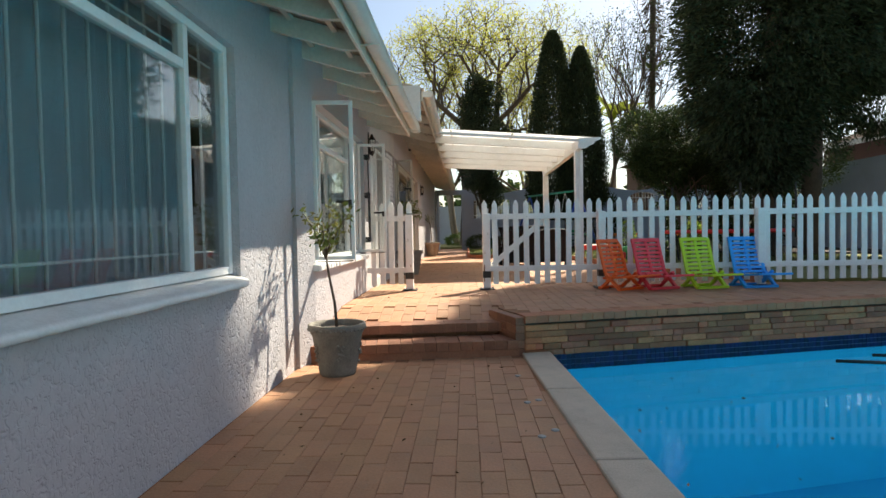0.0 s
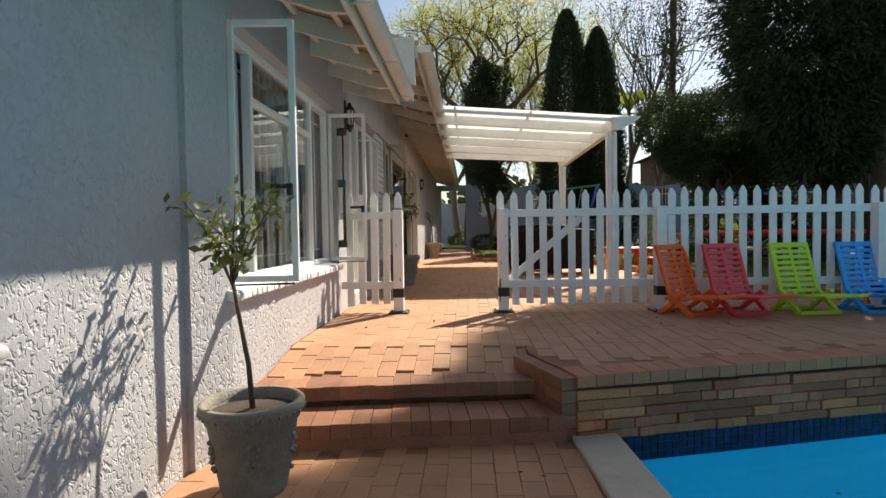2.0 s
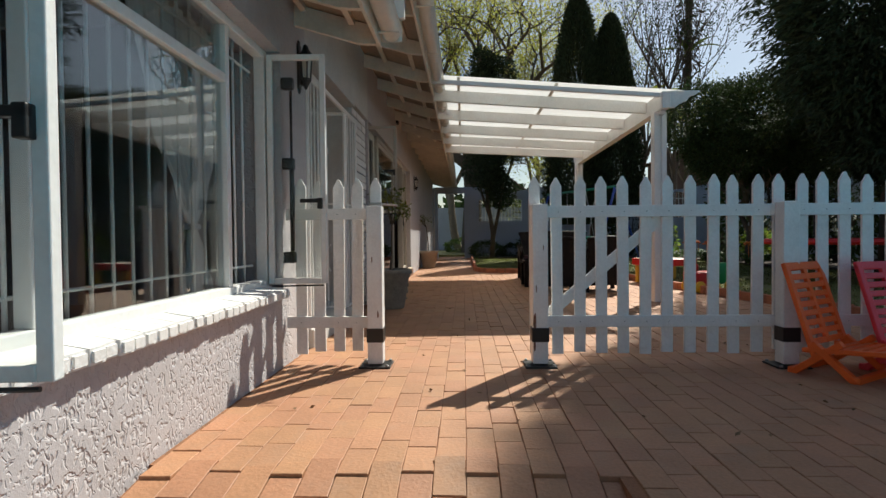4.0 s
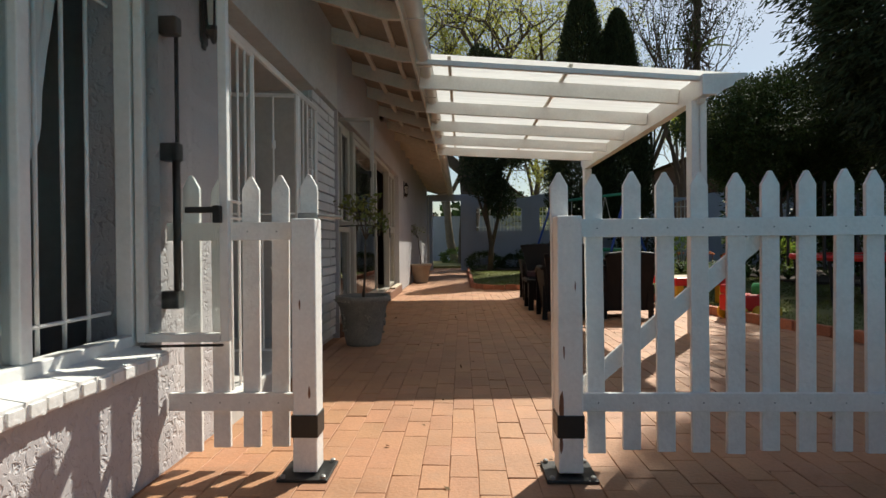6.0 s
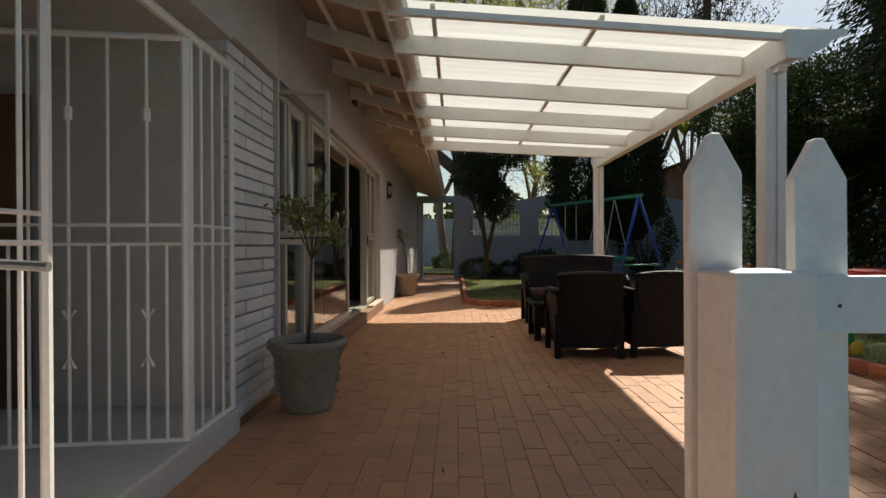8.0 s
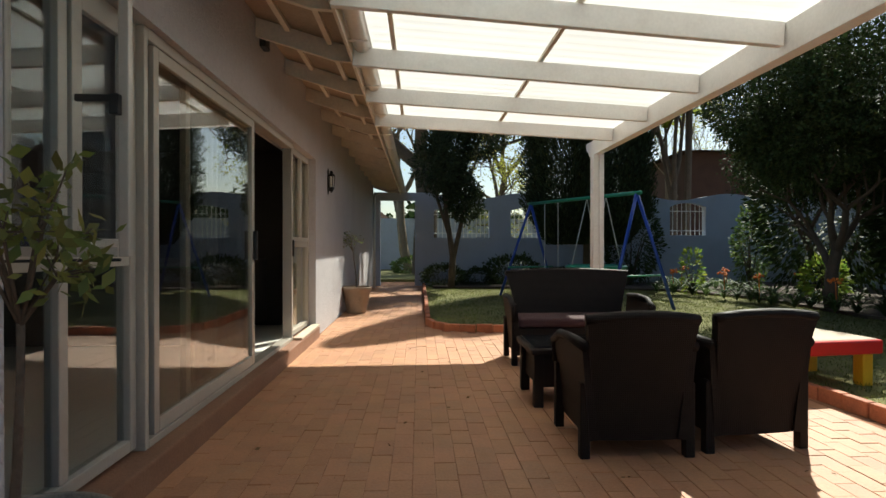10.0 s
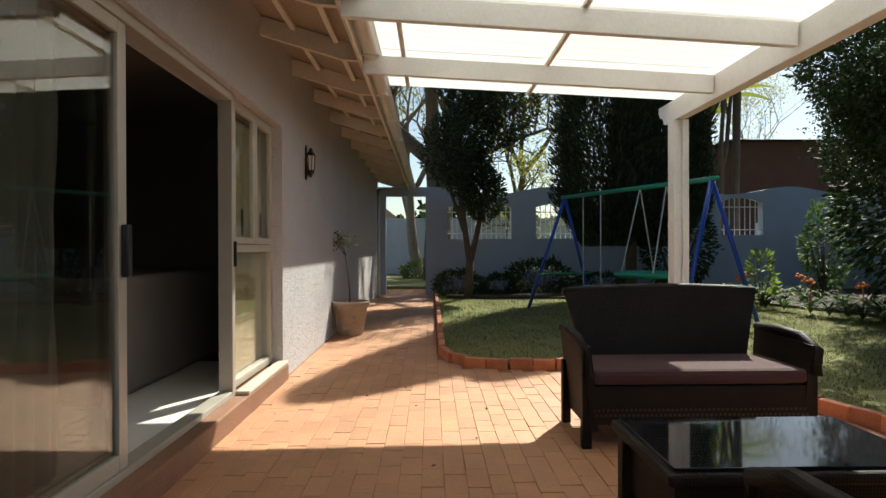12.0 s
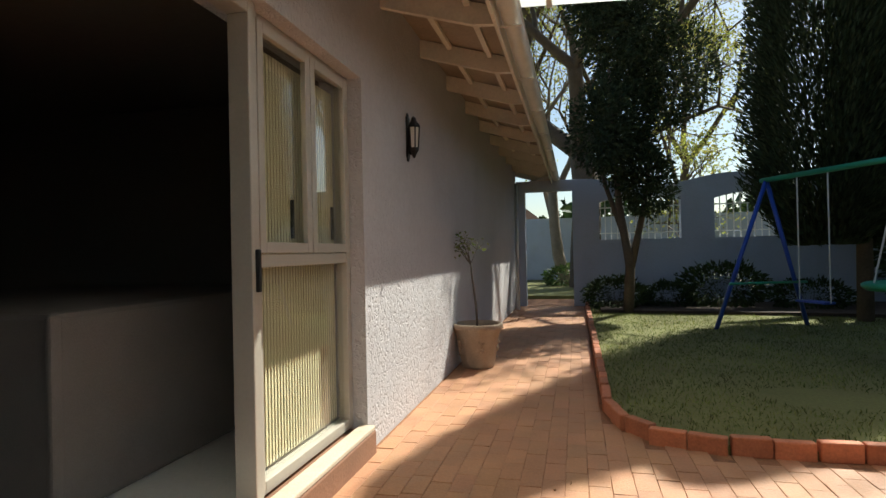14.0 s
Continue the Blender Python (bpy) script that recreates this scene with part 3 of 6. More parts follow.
leaf = part("door_leaf", boxes((-1.345, -1.305, 9.77, 9.83, FLOOR + 0.045, 2.585), (-1.345, -1.305, 11.51, 11.58, FLOOR + 0.045, 2.585), (-1.345, -1.305, 9.83, 11.51, FLOOR + 0.045, FLOOR + 0.12), (-1.345, -1.305, 9.83, 11.51, 2.52, 2.585), bevel=0.004), M_FRAME, slide)
part("pane", boxes((-1.328, -1.322, 9.83, 11.51, FLOOR + 0.12, 2.52)), M_GLASS_DOOR, leaf).visible_shadow = False
part("handle", boxes((-1.303, -1.27, 11.525, 11.565, 1.42, 1.66), bevel=0.006), M_BLACK, leaf, "black pull handle")
leaf2 = part("door_leaf", boxes((-1.395, -1.355, 10.30, 10.37, FLOOR + 0.045, 2.585), (-1.395, -1.355, 11.55, 11.60, FLOOR + 0.045, 2.585), (-1.395, -1.355, 10.37, 11.55, FLOOR + 0.045, FLOOR + 0.12), (-1.395, -1.355, 10.37, 11.55, 2.52, 2.585), bevel=0.004), M_FRAME, slide)
part("pane", boxes((-1.378, -1.372, 10.37, 11.55, FLOOR + 0.12, 2.52)), M_GLASS_DOOR, leaf2).visible_shadow = False
part("lock", boxes((-1.30, -1.28, 12.97, 12.99, 1.42, 1.60), bevel=0.004), M_BLACK, slide, "black lock keeper")
window_frame("window_4", 13.03, 14.10, FLOOR + 0.02, 2.65, XW - 0.09, mull=(), trans=((13.09, 14.04, 1.55),), w=0.06, label="grey-framed side window with a pale blind inside", material=M_FRAME, glass=M_GLASS_CLEAR)
for a, b in ((13.07, 13.575), (13.585, 14.065)):
    t = thing("casement", "closed grey-framed casement with a black stay handle", "window sash", group="casements of the side window")
    x = XW - 0.082
    part("sash_frame", boxes((x - 0.03, x, a, a + 0.05, 1.585, 2.62), (x - 0.03, x, b - 0.05, b, 1.585, 2.62), (x - 0.03, x, a + 0.05, b - 0.05, 1.585, 1.635), (x - 0.03, x, a + 0.05, b - 0.05, 2.57, 2.62), bevel=0.004), M_FRAME, t)
    part("handle", boxes((x - 0.10, x - 0.08, b - 0.06, b - 0.04, 1.66, 1.86), bevel=0.004), M_BLACK, t)
bl = thing("vertical_blind", "pale cream vertical slat blind behind the side window", "blind")
for i in range(30):
    y = 13.20 + i * 0.029
    part("slat", boxes((-0.0015, 0.0015, -0.017, 0.017, FLOOR + 0.08, 2.55), m=pose(-1.430, y, 0, 0, 0, 12)), M_BLIND, bl)
structure("side_sill", boxes((-1.30, -1.20, 13.0, 14.10, FLOOR, FLOOR + 0.03), bevel=0.008), M_COPING, "pale ledge under the side window", "window sill")

# things seen in the dim room
sofa_in = thing("covered_sofa", "long sofa under a grey-brown cloth in a dim room", "sofa")
part("cloth", boxes((-4.2, -2.05, 12.7, 14.8, FLOOR, 1.36), bevel=0.03), M_SOFACLOTH, sofa_in)
part("corner_fold", boxes((-2.07, -2.035, 12.68, 12.74, FLOOR, 1.35), bevel=0.012), M_SOFACLOTH, sofa_in)
tv = thing("television", "dark flat television on the far wall of the room", "television")
part("screen", boxes((-5.44, -5.39, 11.2, 12.5, 1.5, 2.2), bevel=0.01), M_BLACK, tv)
curtain("curtain", 11.12, 11.56, FLOOR + 0.01, 2.6, -1.62, M_CURTAIN, "gathered white curtain behind the sliding glass door", 4, 0.05)

# ---- porch: security gate ----
def bars_panel(t, p0, p1, z0, z1, n, rails, deco=False, leaf_name="gate_leaf"):
    p0, p1 = Vector(p0), Vector(p1)
    lf = part(leaf_name, tubes((((p0.x, p0.y, z0), (p0.x, p0.y, z1)), 0.018), (((p1.x, p1.y, z0), (p1.x, p1.y, z1)), 0.018), (((p0.x, p0.y, z0), (p1.x, p1.y, z0)), 0.016), (((p0.x, p0.y, z1), (p1.x, p1.y, z1)), 0.016), sides=6), M_WHITE, t)
    for i in range(1, n):
        q = p0.lerp(p1, i / n)
        top = z1 if (i % 2 == 0 or not deco) else rails[0]
        part("bar", tubes((((q.x, q.y, z0), (q.x, q.y, top)), 0.008), sides=6), M_WHITE, lf)
        if deco and i % 4 == 2:
            for s in (-0.03, 0.03):
                part("ornament", tubes((((q.x + s, q.y, 0.86), (q.x, q.y, 0.91), (q.x, q.y, 1.08), (q.x + s, q.y, 1.13)), 0.007), sides=6), M_WHITE, lf)
            part("collar", tubes((((q.x, q.y, 2.02), (q.x, q.y, 2.08)), 0.018), sides=6), M_WHITE, lf)
    for z in rails:
        part("rail", tubes((((p0.x, p0.y, z), (p1.x, p1.y, z)), 0.009), sides=6), M_WHITE, lf)


gate = thing("security_gate", "white steel security gate standing open in the porch", "security gate")
bars_panel(gate, (-1.25, 7.17), (-2.28, 7.02), FLOOR + 0.0, 2.42, 12, (1.44, 1.53), True)
bars_panel(gate, (-1.25, 7.21), (-1.25, 7.72), FLOOR + 0.0, 2.46, 4, (1.44, 1.53), leaf_name="side_panel")
bars_panel(gate, (-1.25, 5.83), (-1.25, 6.25), FLOOR + 0.0, 2.42, 4, (1.44, 1.53), leaf_name="side_panel")
part("head_rail", tubes((((-1.25, 5.83, 2.45), (-1.25, 7.74, 2.45)), 0.022), sides=6), M_WHITE, gate)
# door-like panel added in place of an unexplained dark gap
pd = thing("dark_gap_panel", "dark brown door-like panel standing in for a dark gap in the porch", "door")
part("door_leaf", boxes((-2.68, -2.40, 7.66, 7.70, FLOOR + 0.005, 2.30), (-2.64, -2.44, 7.65, 7.66, 0.75, 1.40), (-2.64, -2.44, 7.65, 7.66, 1.55, 2.15), bevel=0.004), M_WOOD, pd)
part("door_handle", tubes((((-2.44, 7.645, 1.45), (-2.44, 7.60, 1.45), (-2.54, 7.60, 1.45)), 0.009), sides=6), M_STEEL, pd)


# ---- roof and eaves ----
def eaves(tag, y0, y1, xe, xw, ze, rise, step, first):
    """Roof slope over open rafters: xe is the fascia, ze its lower edge."""
    def zu(x):
        return ze + 0.13 + (xe - x) * rise
    top = bmesh.new()
    vs = [top.verts.new(p) for y in (y0, y1) for p in ((xe + 0.02, y, zu(xe)), (-8.6, y, zu(-8.6)), (-8.6, y, zu(-8.6) + 0.05), (xe + 0.02, y, zu(xe) + 0.05))]
    for f in ((0, 1, 2, 3), (7, 6, 5, 4), (0, 4, 5, 1), (1, 5, 6, 2), (2, 6, 7, 3), (3, 7, 4, 0)):
        top.faces.new([vs[i] for i in f])
    structure("roof_" + tag, top, M_ROOFUND, "sloping roof over exposed painted rafters", "roof")
    structure("fascia_" + tag, boxes((xe - 0.025, xe, y0, y1, ze, ze + 0.15), bevel=0.004), M_RAFTER, "cream painted fascia board under the gutter", "fascia")
    group = "rafters under the eaves"
    y, i = first, 0
    while y < y1:
        bm = bmesh.new()
        h = 0.15
        p = [(xe - 0.03, zu(xe - 0.03)), (xw - 0.3, zu(xw - 0.3)), (xw - 0.3, zu(xw - 0.3) - h), (xe - 0.16, zu(xe - 0.16) - h), (xe - 0.03, zu(xe - 0.03) - h + 0.03)]
        a, b = [bm.verts.new((q[0], y - 0.022, q[1] - 0.004)) for q in p], [bm.verts.new((q[0], y + 0.022, q[1] - 0.004)) for q in p]
        bm.faces.new(a)
        bm.faces.new(b[::-1])
        for k in range(5):
            bm.faces.new((a[k], b[k], b[(k + 1) % 5], a[(k + 1) % 5]))
        tagged(new("rafter", meshed("rafter", bm, M_RAFTER)), "cream painted timber rafter under the eaves", "rafter", group, "structure")
        y += step
        i += 1
    for k in range(3):
        x = xe - 0.2 - k * 0.34
        structure("purlin", boxes((x - 0.02, x + 0.02, y0 + 0.02, y1 - 0.02, zu(x) - 0.040, zu(x) - 0.006)), M_RAFTER, "timber batten above the rafters", "batten")
    # gutter: half round trough with a rolled lip
    bm = bmesh.new()
    prof = [(0.066 * math.cos(a), 0.066 * math.sin(a)) for a in [math.pi + k * math.pi / 10 for k in range(11)]] + [(0.078, 0.004), (0.070, 0.016)]
    inner = [(0.062 * math.cos(a), 0.062 * math.sin(a)) for a in [2 * math.pi - k * math.pi / 10 for k in range(11)]]
    ring = prof + inner
    A = [bm.verts.new((xe + 0.072 + p[0], y0 - 0.03, ze + 0.115 + p[1])) for p in ring]
    B = [bm.verts.new((xe + 0.072 + p[0], y1 + 0.03, ze + 0.115 + p[1])) for p in ring]
    for k in range(len(ring)):
        j = (k + 1) % len(ring)
        bm.faces.new((A[k], A[j], B[j], B[k]))
    g = thing("gutter", "cream enamelled half-round roof gutter along the eaves", "gutter", group="roof gutters")
    part("trough", bm, M_GUTTER, g, smooth=True)
    for y in (y0 - 0.03, y1 + 0.03):
        part("end_cap", boxes((xe + 0.004, xe + 0.142, y - 0.006, y + 0.006, ze + 0.048, ze + 0.128), bevel=0.004), M_GUTTER, g)
    y = y0 + 0.6
    while y < y1:
        part("bracket", boxes((xe - 0.001, xe + 0.148, y - 0.012, y + 0.012, ze + 0.040, ze + 0.050), bevel=0.003), M_GUTTER, g)
        y += 1.2


eaves("pool_side", -6.0, 5.58, G0, XL, 2.53, 0.30, 0.62, -5.6)
eaves("deck_side", 5.62, 24.2, G1, XW, 3.03, 0.30, 1.02, 6.34)
vt = thing("wall_vent", "small dark square vent high on the wall", "vent")
part("box", boxes((XW, XW + 0.05, 11.53, 11.67, 3.20, 3.34), bevel=0.006), M_BLACK, vt)
structure("roof_gable", boxes((-8.0, G1 - 0.03, 5.60, 5.66, 2.75, 3.25)), M_SMOOTH, "plastered end under the higher roof", "wall")

# ---- pergola ----
P0, P1 = Vector((2.36, 8.72)), Vector((2.53, 14.44))   # post centres
perg = thing("patio_roof", "white timber pergola roofed with translucent white sheets", "pergola")
slope_z = lambda x, y=8.7: 2.985 - (x + 0.45) * (0.080 - 0.0052 * (y - 8.7))
lift = lambda y: 0.0150 * (y - 8.7)   # the outer beam climbs a little towards the lawn
side = lambda y: P0.x + (P1.x - P0.x) * (y - P0.y) / (P1.y - P0.y)


def beam(name, a, b, w, h, material, parent, label=""):
    """A bar whose top face's middle line runs from a to b."""
    a, b = Vector(a), Vector(b)
    d = (b - a).normalized()
    s = d.cross(Vector((0, 0, 1))).normalized()
    u = s.cross(d)
    bm = bmesh.new()
    vs = [bm.verts.new(p + s * w / 2 * i + u * (0 if j else -h)) for p in (a, b) for i, j in ((-1, 0), (1, 0), (1, 1), (-1, 1))]
    for f in ((0, 1, 2, 3), (7, 6, 5, 4), (0, 4, 5, 1), (1, 5, 6, 2), (2, 6, 7, 3), (3, 7, 4, 0)):
        bm.faces.new([vs[i] for i in f])
    bmesh.ops.bevel(bm, geom=bm.edges[:], offset=0.004, segments=1, affect="EDGES")
    return part(name, bm, material, parent, label)


for i in range(5):
    y = 9.06 + i * 1.135
    xe = side(y)
    beam("rafter", (-0.445, y, slope_z(-0.445) + 0.145), (xe - 0.055, y, slope_z(xe, y) + 0.150), 0.05, 0.150, M_WHITE, perg)
beam("outer_beam", (side(8.42), 8.42, 2.905 + lift(8.42)), (side(14.62), 14.62, 2.905 + lift(14.62)), 0.10, 0.20, M_WHITE, perg)
for x in (-0.12, 1.067):
    beam("batten", (x, 8.48, slope_z(x, 8.48) + 0.174), (x, 14.5, slope_z(x, 14.5) + 0.174), 0.035, 0.03, M_RAFTER, perg)
for n_, p in enumerate((P0, P1)):
    part("post", boxes((-0.075, -0.012, -0.07, 0.07, D, 2.70 + lift(p.y)), (0.012, 0.075, -0.07, 0.07, D, 2.70 + lift(p.y)), (-0.012, 0.012, -0.05, 0.05, D, 2.70 + lift(p.y)), bevel=0.005, m=pose(p.x, p.y, 0)), M_WHITE, perg)
    part("bracket", prism(bmesh.new(), [(-0.16, 0.0), (-0.13, -0.10), (-0.08, -0.14), (-0.04, -0.24), (0.04, -0.24), (0.08, -0.14), (0.13, -0.10), (0.16, 0.0)], -0.03, 0.03), M_WHITE, perg).matrix_local = pose(p.x, p.y - 0.105 if n_ == 0 else p.y + 0.105, 2.90 + lift(p.y), 90, 0, 90)
part("rafter_tail", prism(bmesh.new(), [(0.0, 0.0), (0.0, -0.20), (0.06, -0.20), (0.12, -0.15), (0.20, -0.12), (0.23, -0.07), (0.30, -0.05), (0.34, -0.02), (0.34, 0.0)], -0.025, 0.025), M_WHITE, perg).matrix_local = pose(P0.x + 0.052, P0.y - 0.22, 2.915, 90, 0, 0)
beam("front_rafter", (-0.445, P0.y - 0.22, slope_z(-0.445) + 0.13), (P0.x - 0.055, P0.y - 0.22, slope_z(P0.x) + 0.135), 0.05, 0.05, M_WHITE, perg)
part("beam_end", prism(bmesh.new(), [(0.0, 0.0), (0.0, -0.20), (0.05, -0.20), (0.09, -0.13), (0.16, -0.11), (0.19, -0.05), (0.19, 0.0)], -0.048, 0.048), M_WHITE, perg).matrix_local = pose(side(14.62), 14.622, 2.905 + lift(14.62), 90, 0, 90)
# translucent corrugated sheets, laid side by side along the roof
k = 6
for i in range(k):
    y0, y1 = 8.46 + (14.52 - 8.46) * i / k, 8.46 + (14.52 - 8.46) * (i + 1) / k + 0.03
    bm = bmesh.new()
    rows = 26
    for r_ in range(rows + 1):
        y = y0 + (y1 - y0) * r_ / rows
        dz = 0.003 * math.sin(2 * math.pi * y / 0.152) + i * 0.0015
        for x in (-0.31, side(y) + 0.22):
            bm.verts.new((x, y, slope_z(x, y) + 0.180 + dz))
    bm.verts.ensure_lookup_table()
    for r_ in range(rows):
        a = 2 * r_
        bm.faces.new([bm.verts[q] for q in (a, a + 1, a + 3, a + 2)])
    sh = part("roof_sheet", bm, M_SHEET, perg)
    so = sh.modifiers.new("thickness", "SOLIDIFY")
    so.thickness = 0.0015

# ---- picket fence ----
FY = 5.25


def picket_mesh(z0, z1, w=0.072, t=0.02):
    bm = bmesh.new()
    prism(bm, [(-w / 2, z0), (w / 2, z0), (w / 2, z1 - 0.055), (0.006, z1), (-0.006, z1), (-w / 2, z1 - 0.055)], -t / 2, t / 2)
    bmesh.ops.transform(bm, matrix=pose(0, 0, 0, 90), verts=bm.verts[:])
    bmesh.ops.bevel(bm, geom=bm.edges[:], offset=0.002, segments=1, affect="EDGES")
    return meshed("picket", bm, M_FENCE)


def fence_panel(label, x0, x1, posts, n, brace=False, yshift=0.0, rails=None, proud=False):
    f = thing("picket_fence", label, "fence", pose(0, FY + yshift, 0), "white picket fence panels")
    r = random.Random(int(x0 * 100) + 7)
    ra, rb = rails or (x0, x1)
    for z in (1.31, 0.60):
        rl = part("rail", boxes((ra, rb, 0.0, 0.022, z, z + 0.075), bevel=0.003), M_FENCE, f)
        for i in range(n):
            x = x0 + (x1 - x0) * (i + 0.5) / n
            if ra < x < rb:
                part("nail", boxes((x - 0.0022, x + 0.0022, -0.001, 0.003, z + 0.034, z + 0.0384)), M_BLACK, rl)
    variants = [picket_mesh(D + 0.07 + r.uniform(-0.01, 0.02), 1.575 + r.uniform(-0.008, 0.01)) for _ in range(4)]
    for i in range(n):
        x = x0 + (x1 - x0) * (i + 0.5) / n
        piece("picket", variants[i % 4], f, pose(x + r.uniform(-0.004, 0.004), 0.033, r.uniform(-0.006, 0.006), 0, r.uniform(-0.5, 0.5), 0))
    for x in posts:
        ya, yb = (-0.085, 0.021) if proud else (-0.105, -0.002)
        p = part("post", boxes((x - 0.049, x + 0.049, ya, yb, D + 0.02, 1.395), bevel=0.006), M_FENCE, f)
        part("bracket", boxes((x - 0.054, x + 0.054, ya - 0.005, yb - 0.002, D + 0.16, D + 0.25), bevel=0.003), M_BLACK, p, "black steel post shoe")
        part("base_plate", boxes((x - 0.10, x + 0.10, ya - 0.05, yb + 0.05, D, D + 0.012), bevel=0.003), M_BLACK, p, "bolted steel base plate")
        for bx in (-0.08, 0.08):
            for by in (ya - 0.033, yb + 0.033):
                part("bolt", lathe([(0.011, 0.0), (0.011, 0.01), (0.006, 0.014), (0.0, 0.014)], 8), M_STEEL, p).matrix_local = pose(x + bx, by, D + 0.012)
    if brace:
        part("brace", boxes((0, 0.985, 0.046, 0.066, -0.035, 0.035), bevel=0.003, m=pose(0.47, 0, 0.67, 0, -40.5, 0)), M_FENCE, f)
    return f


short_panel = fence_panel("short white picket panel fixed between wall and gate post", -1.207, -0.593, (-0.645,), 5, rails=(-1.24, -0.695), proud=True)
gate_leaf = fence_panel("white picket gate leaf with a diagonal brace", 0.326, 1.877, (0.41,), 11, True, rails=(0.462, 1.877), proud=True)
fence_panel("long white picket fence panel along the pool terrace", 1.877, 3.99, (1.955,), 15)
fence_panel("long white picket fence panel along the pool terrace", 3.99, 6.105, (4.06,), 15, yshift=0.02)
fence_panel("long white picket fence panel along the pool terrace", 6.105, 8.22, (6.18,), 15, yshift=0.04)
fence_panel("long white picket fence panel along the pool terrace", 8.22, 10.4, (8.30,), 15, yshift=0.06)
M_BARE = mat("bare_weathered_wood", (0.20, 0.10, 0.06), 0.9, 0.3, 20, 90, 0.4)


def bare_patch(x, y, z, w, h, seed, parent):
    """A ragged flake where the paint has gone, on a face towards -y."""
    r = random.Random(seed)
    n = 11
    out = [(w / 2 * math.cos(2 * math.pi * k / n) * r.uniform(0.45, 1), h / 2 * math.sin(2 * math.pi * k / n) * r.uniform(0.6, 1)) for k in range(n)]
    part("bare_patch", prism(bmesh.new(), out, -0.0008, 0.0008), M_BARE, parent, "flaked bare wood").matrix_local = pose(x, y, z, 90, 0, 0)


for fence, spots_ in ((gate_leaf, ((0.374, 0.62, 0.022, 0.20), (0.372, 0.50, 0.016, 0.10), (0.43, 1.12, 0.008, 0.05), (0.385, 0.86, 0.010, 0.07))), (short_panel, ((-0.66, 1.05, 0.008, 0.05), (-0.625, 0.70, 0.012, 0.06)))):
    for k, (x, z, w, h) in enumerate(spots_):
        bare_patch(x, -0.0856, z, w, h, k + 5, fence)
latch = thing("gate_latch", "small steel gate bolt on a white fence post", "latch")
part("bolt", tubes((((-0.66, FY - 0.02, 1.41), (-0.50, FY - 0.01, 1.40)), 0.007), sides=8), M_STEEL, latch)
part("keeper", boxes((-0.68, -0.60, FY - 0.03, FY - 0.01, 1.393, 1.42), bevel=0.003), M_STEEL, latch)

# ---- black bar on the wall beside the window, lanterns ----
ro = thing("wall_rod", "black iron bar in sockets on the pale wall", "bracket bar")
part("bar", tubes((((-1.19, 5.24, 1.05), (-1.19, 5.24, 1.70)), 0.016), (((-1.20, 5.27, 1.70), (-1.20, 5.27, 2.22)), 0.009), sides=8), M_BLACK, ro, smooth=True)
for z in (1.03, 1.64, 2.16):
    part("socket", boxes((-1.25, -1.172, 5.215, 5.268, z, z + 0.075), bevel=0.008), M_BLACK, ro)


def lantern(x, y, z, label):
    t = thing("wall_lantern", label, "wall lamp", pose(x, y, z) @ Matrix.Scale(0.82, 4), "wall lanterns")
    part("back_plate", boxes((0, 0.02, -0.045, 0.045, -0.20, 0.20), (0, 0.018, -0.025, 0.025, -0.23, 0.23), bevel=0.012), M_BLACK, t)
    cage = bmesh.new()
    for k in range(6):
        a = k * math.pi / 3
        tube(cage, [(0.068 + 0.042 * math.cos(a), 0.042 * math.sin(a), -0.11), (0.068 + 0.056 * math.cos(a), 0.056 * math.sin(a), 0.10)], 0.007, 5)
    part("cage", cage, M_BLACK, t)
    bm = lathe([(0.0, 0.20), (0.02, 0.185), (0.03, 0.15), (0.064, 0.105), (0.064, 0.09)], 6)
    bmesh.ops.translate(bm, vec=(0.068, 0, 0), verts=bm.verts[:])
    part("roof", bm, M_BLACK, t)
    bm = lathe([(0.046, -0.10), (0.050, -0.125), (0.03, -0.15), (0.012, -0.19), (0.0, -0.20)], 6)
    bmesh.ops.translate(bm, vec=(0.068, 0, 0), verts=bm.verts[:])
    part("base", bm, M_BLACK, t)
    bm = lathe([(0.035, -0.10), (0.049, 0.09)], 6)
    bmesh.ops.translate(bm, vec=(0.068, 0, 0), verts=bm.verts[:])
    part("glass", bm, M_LAMPGLASS, t, "frosted lantern glass")
    part("arm", tubes((((0.01, 0, -0.10), (0.035, 0, -0.16), (0.068, 0, -0.15)), 0.009), sides=6), M_BLACK, t)
    return t


lantern(XW, 5.62, 2.42, "dark iron wall lantern with frosted glass by the porch")
lantern(XW, 15.06, 2.47, "dark iron wall lantern with frosted glass on a bare wall")

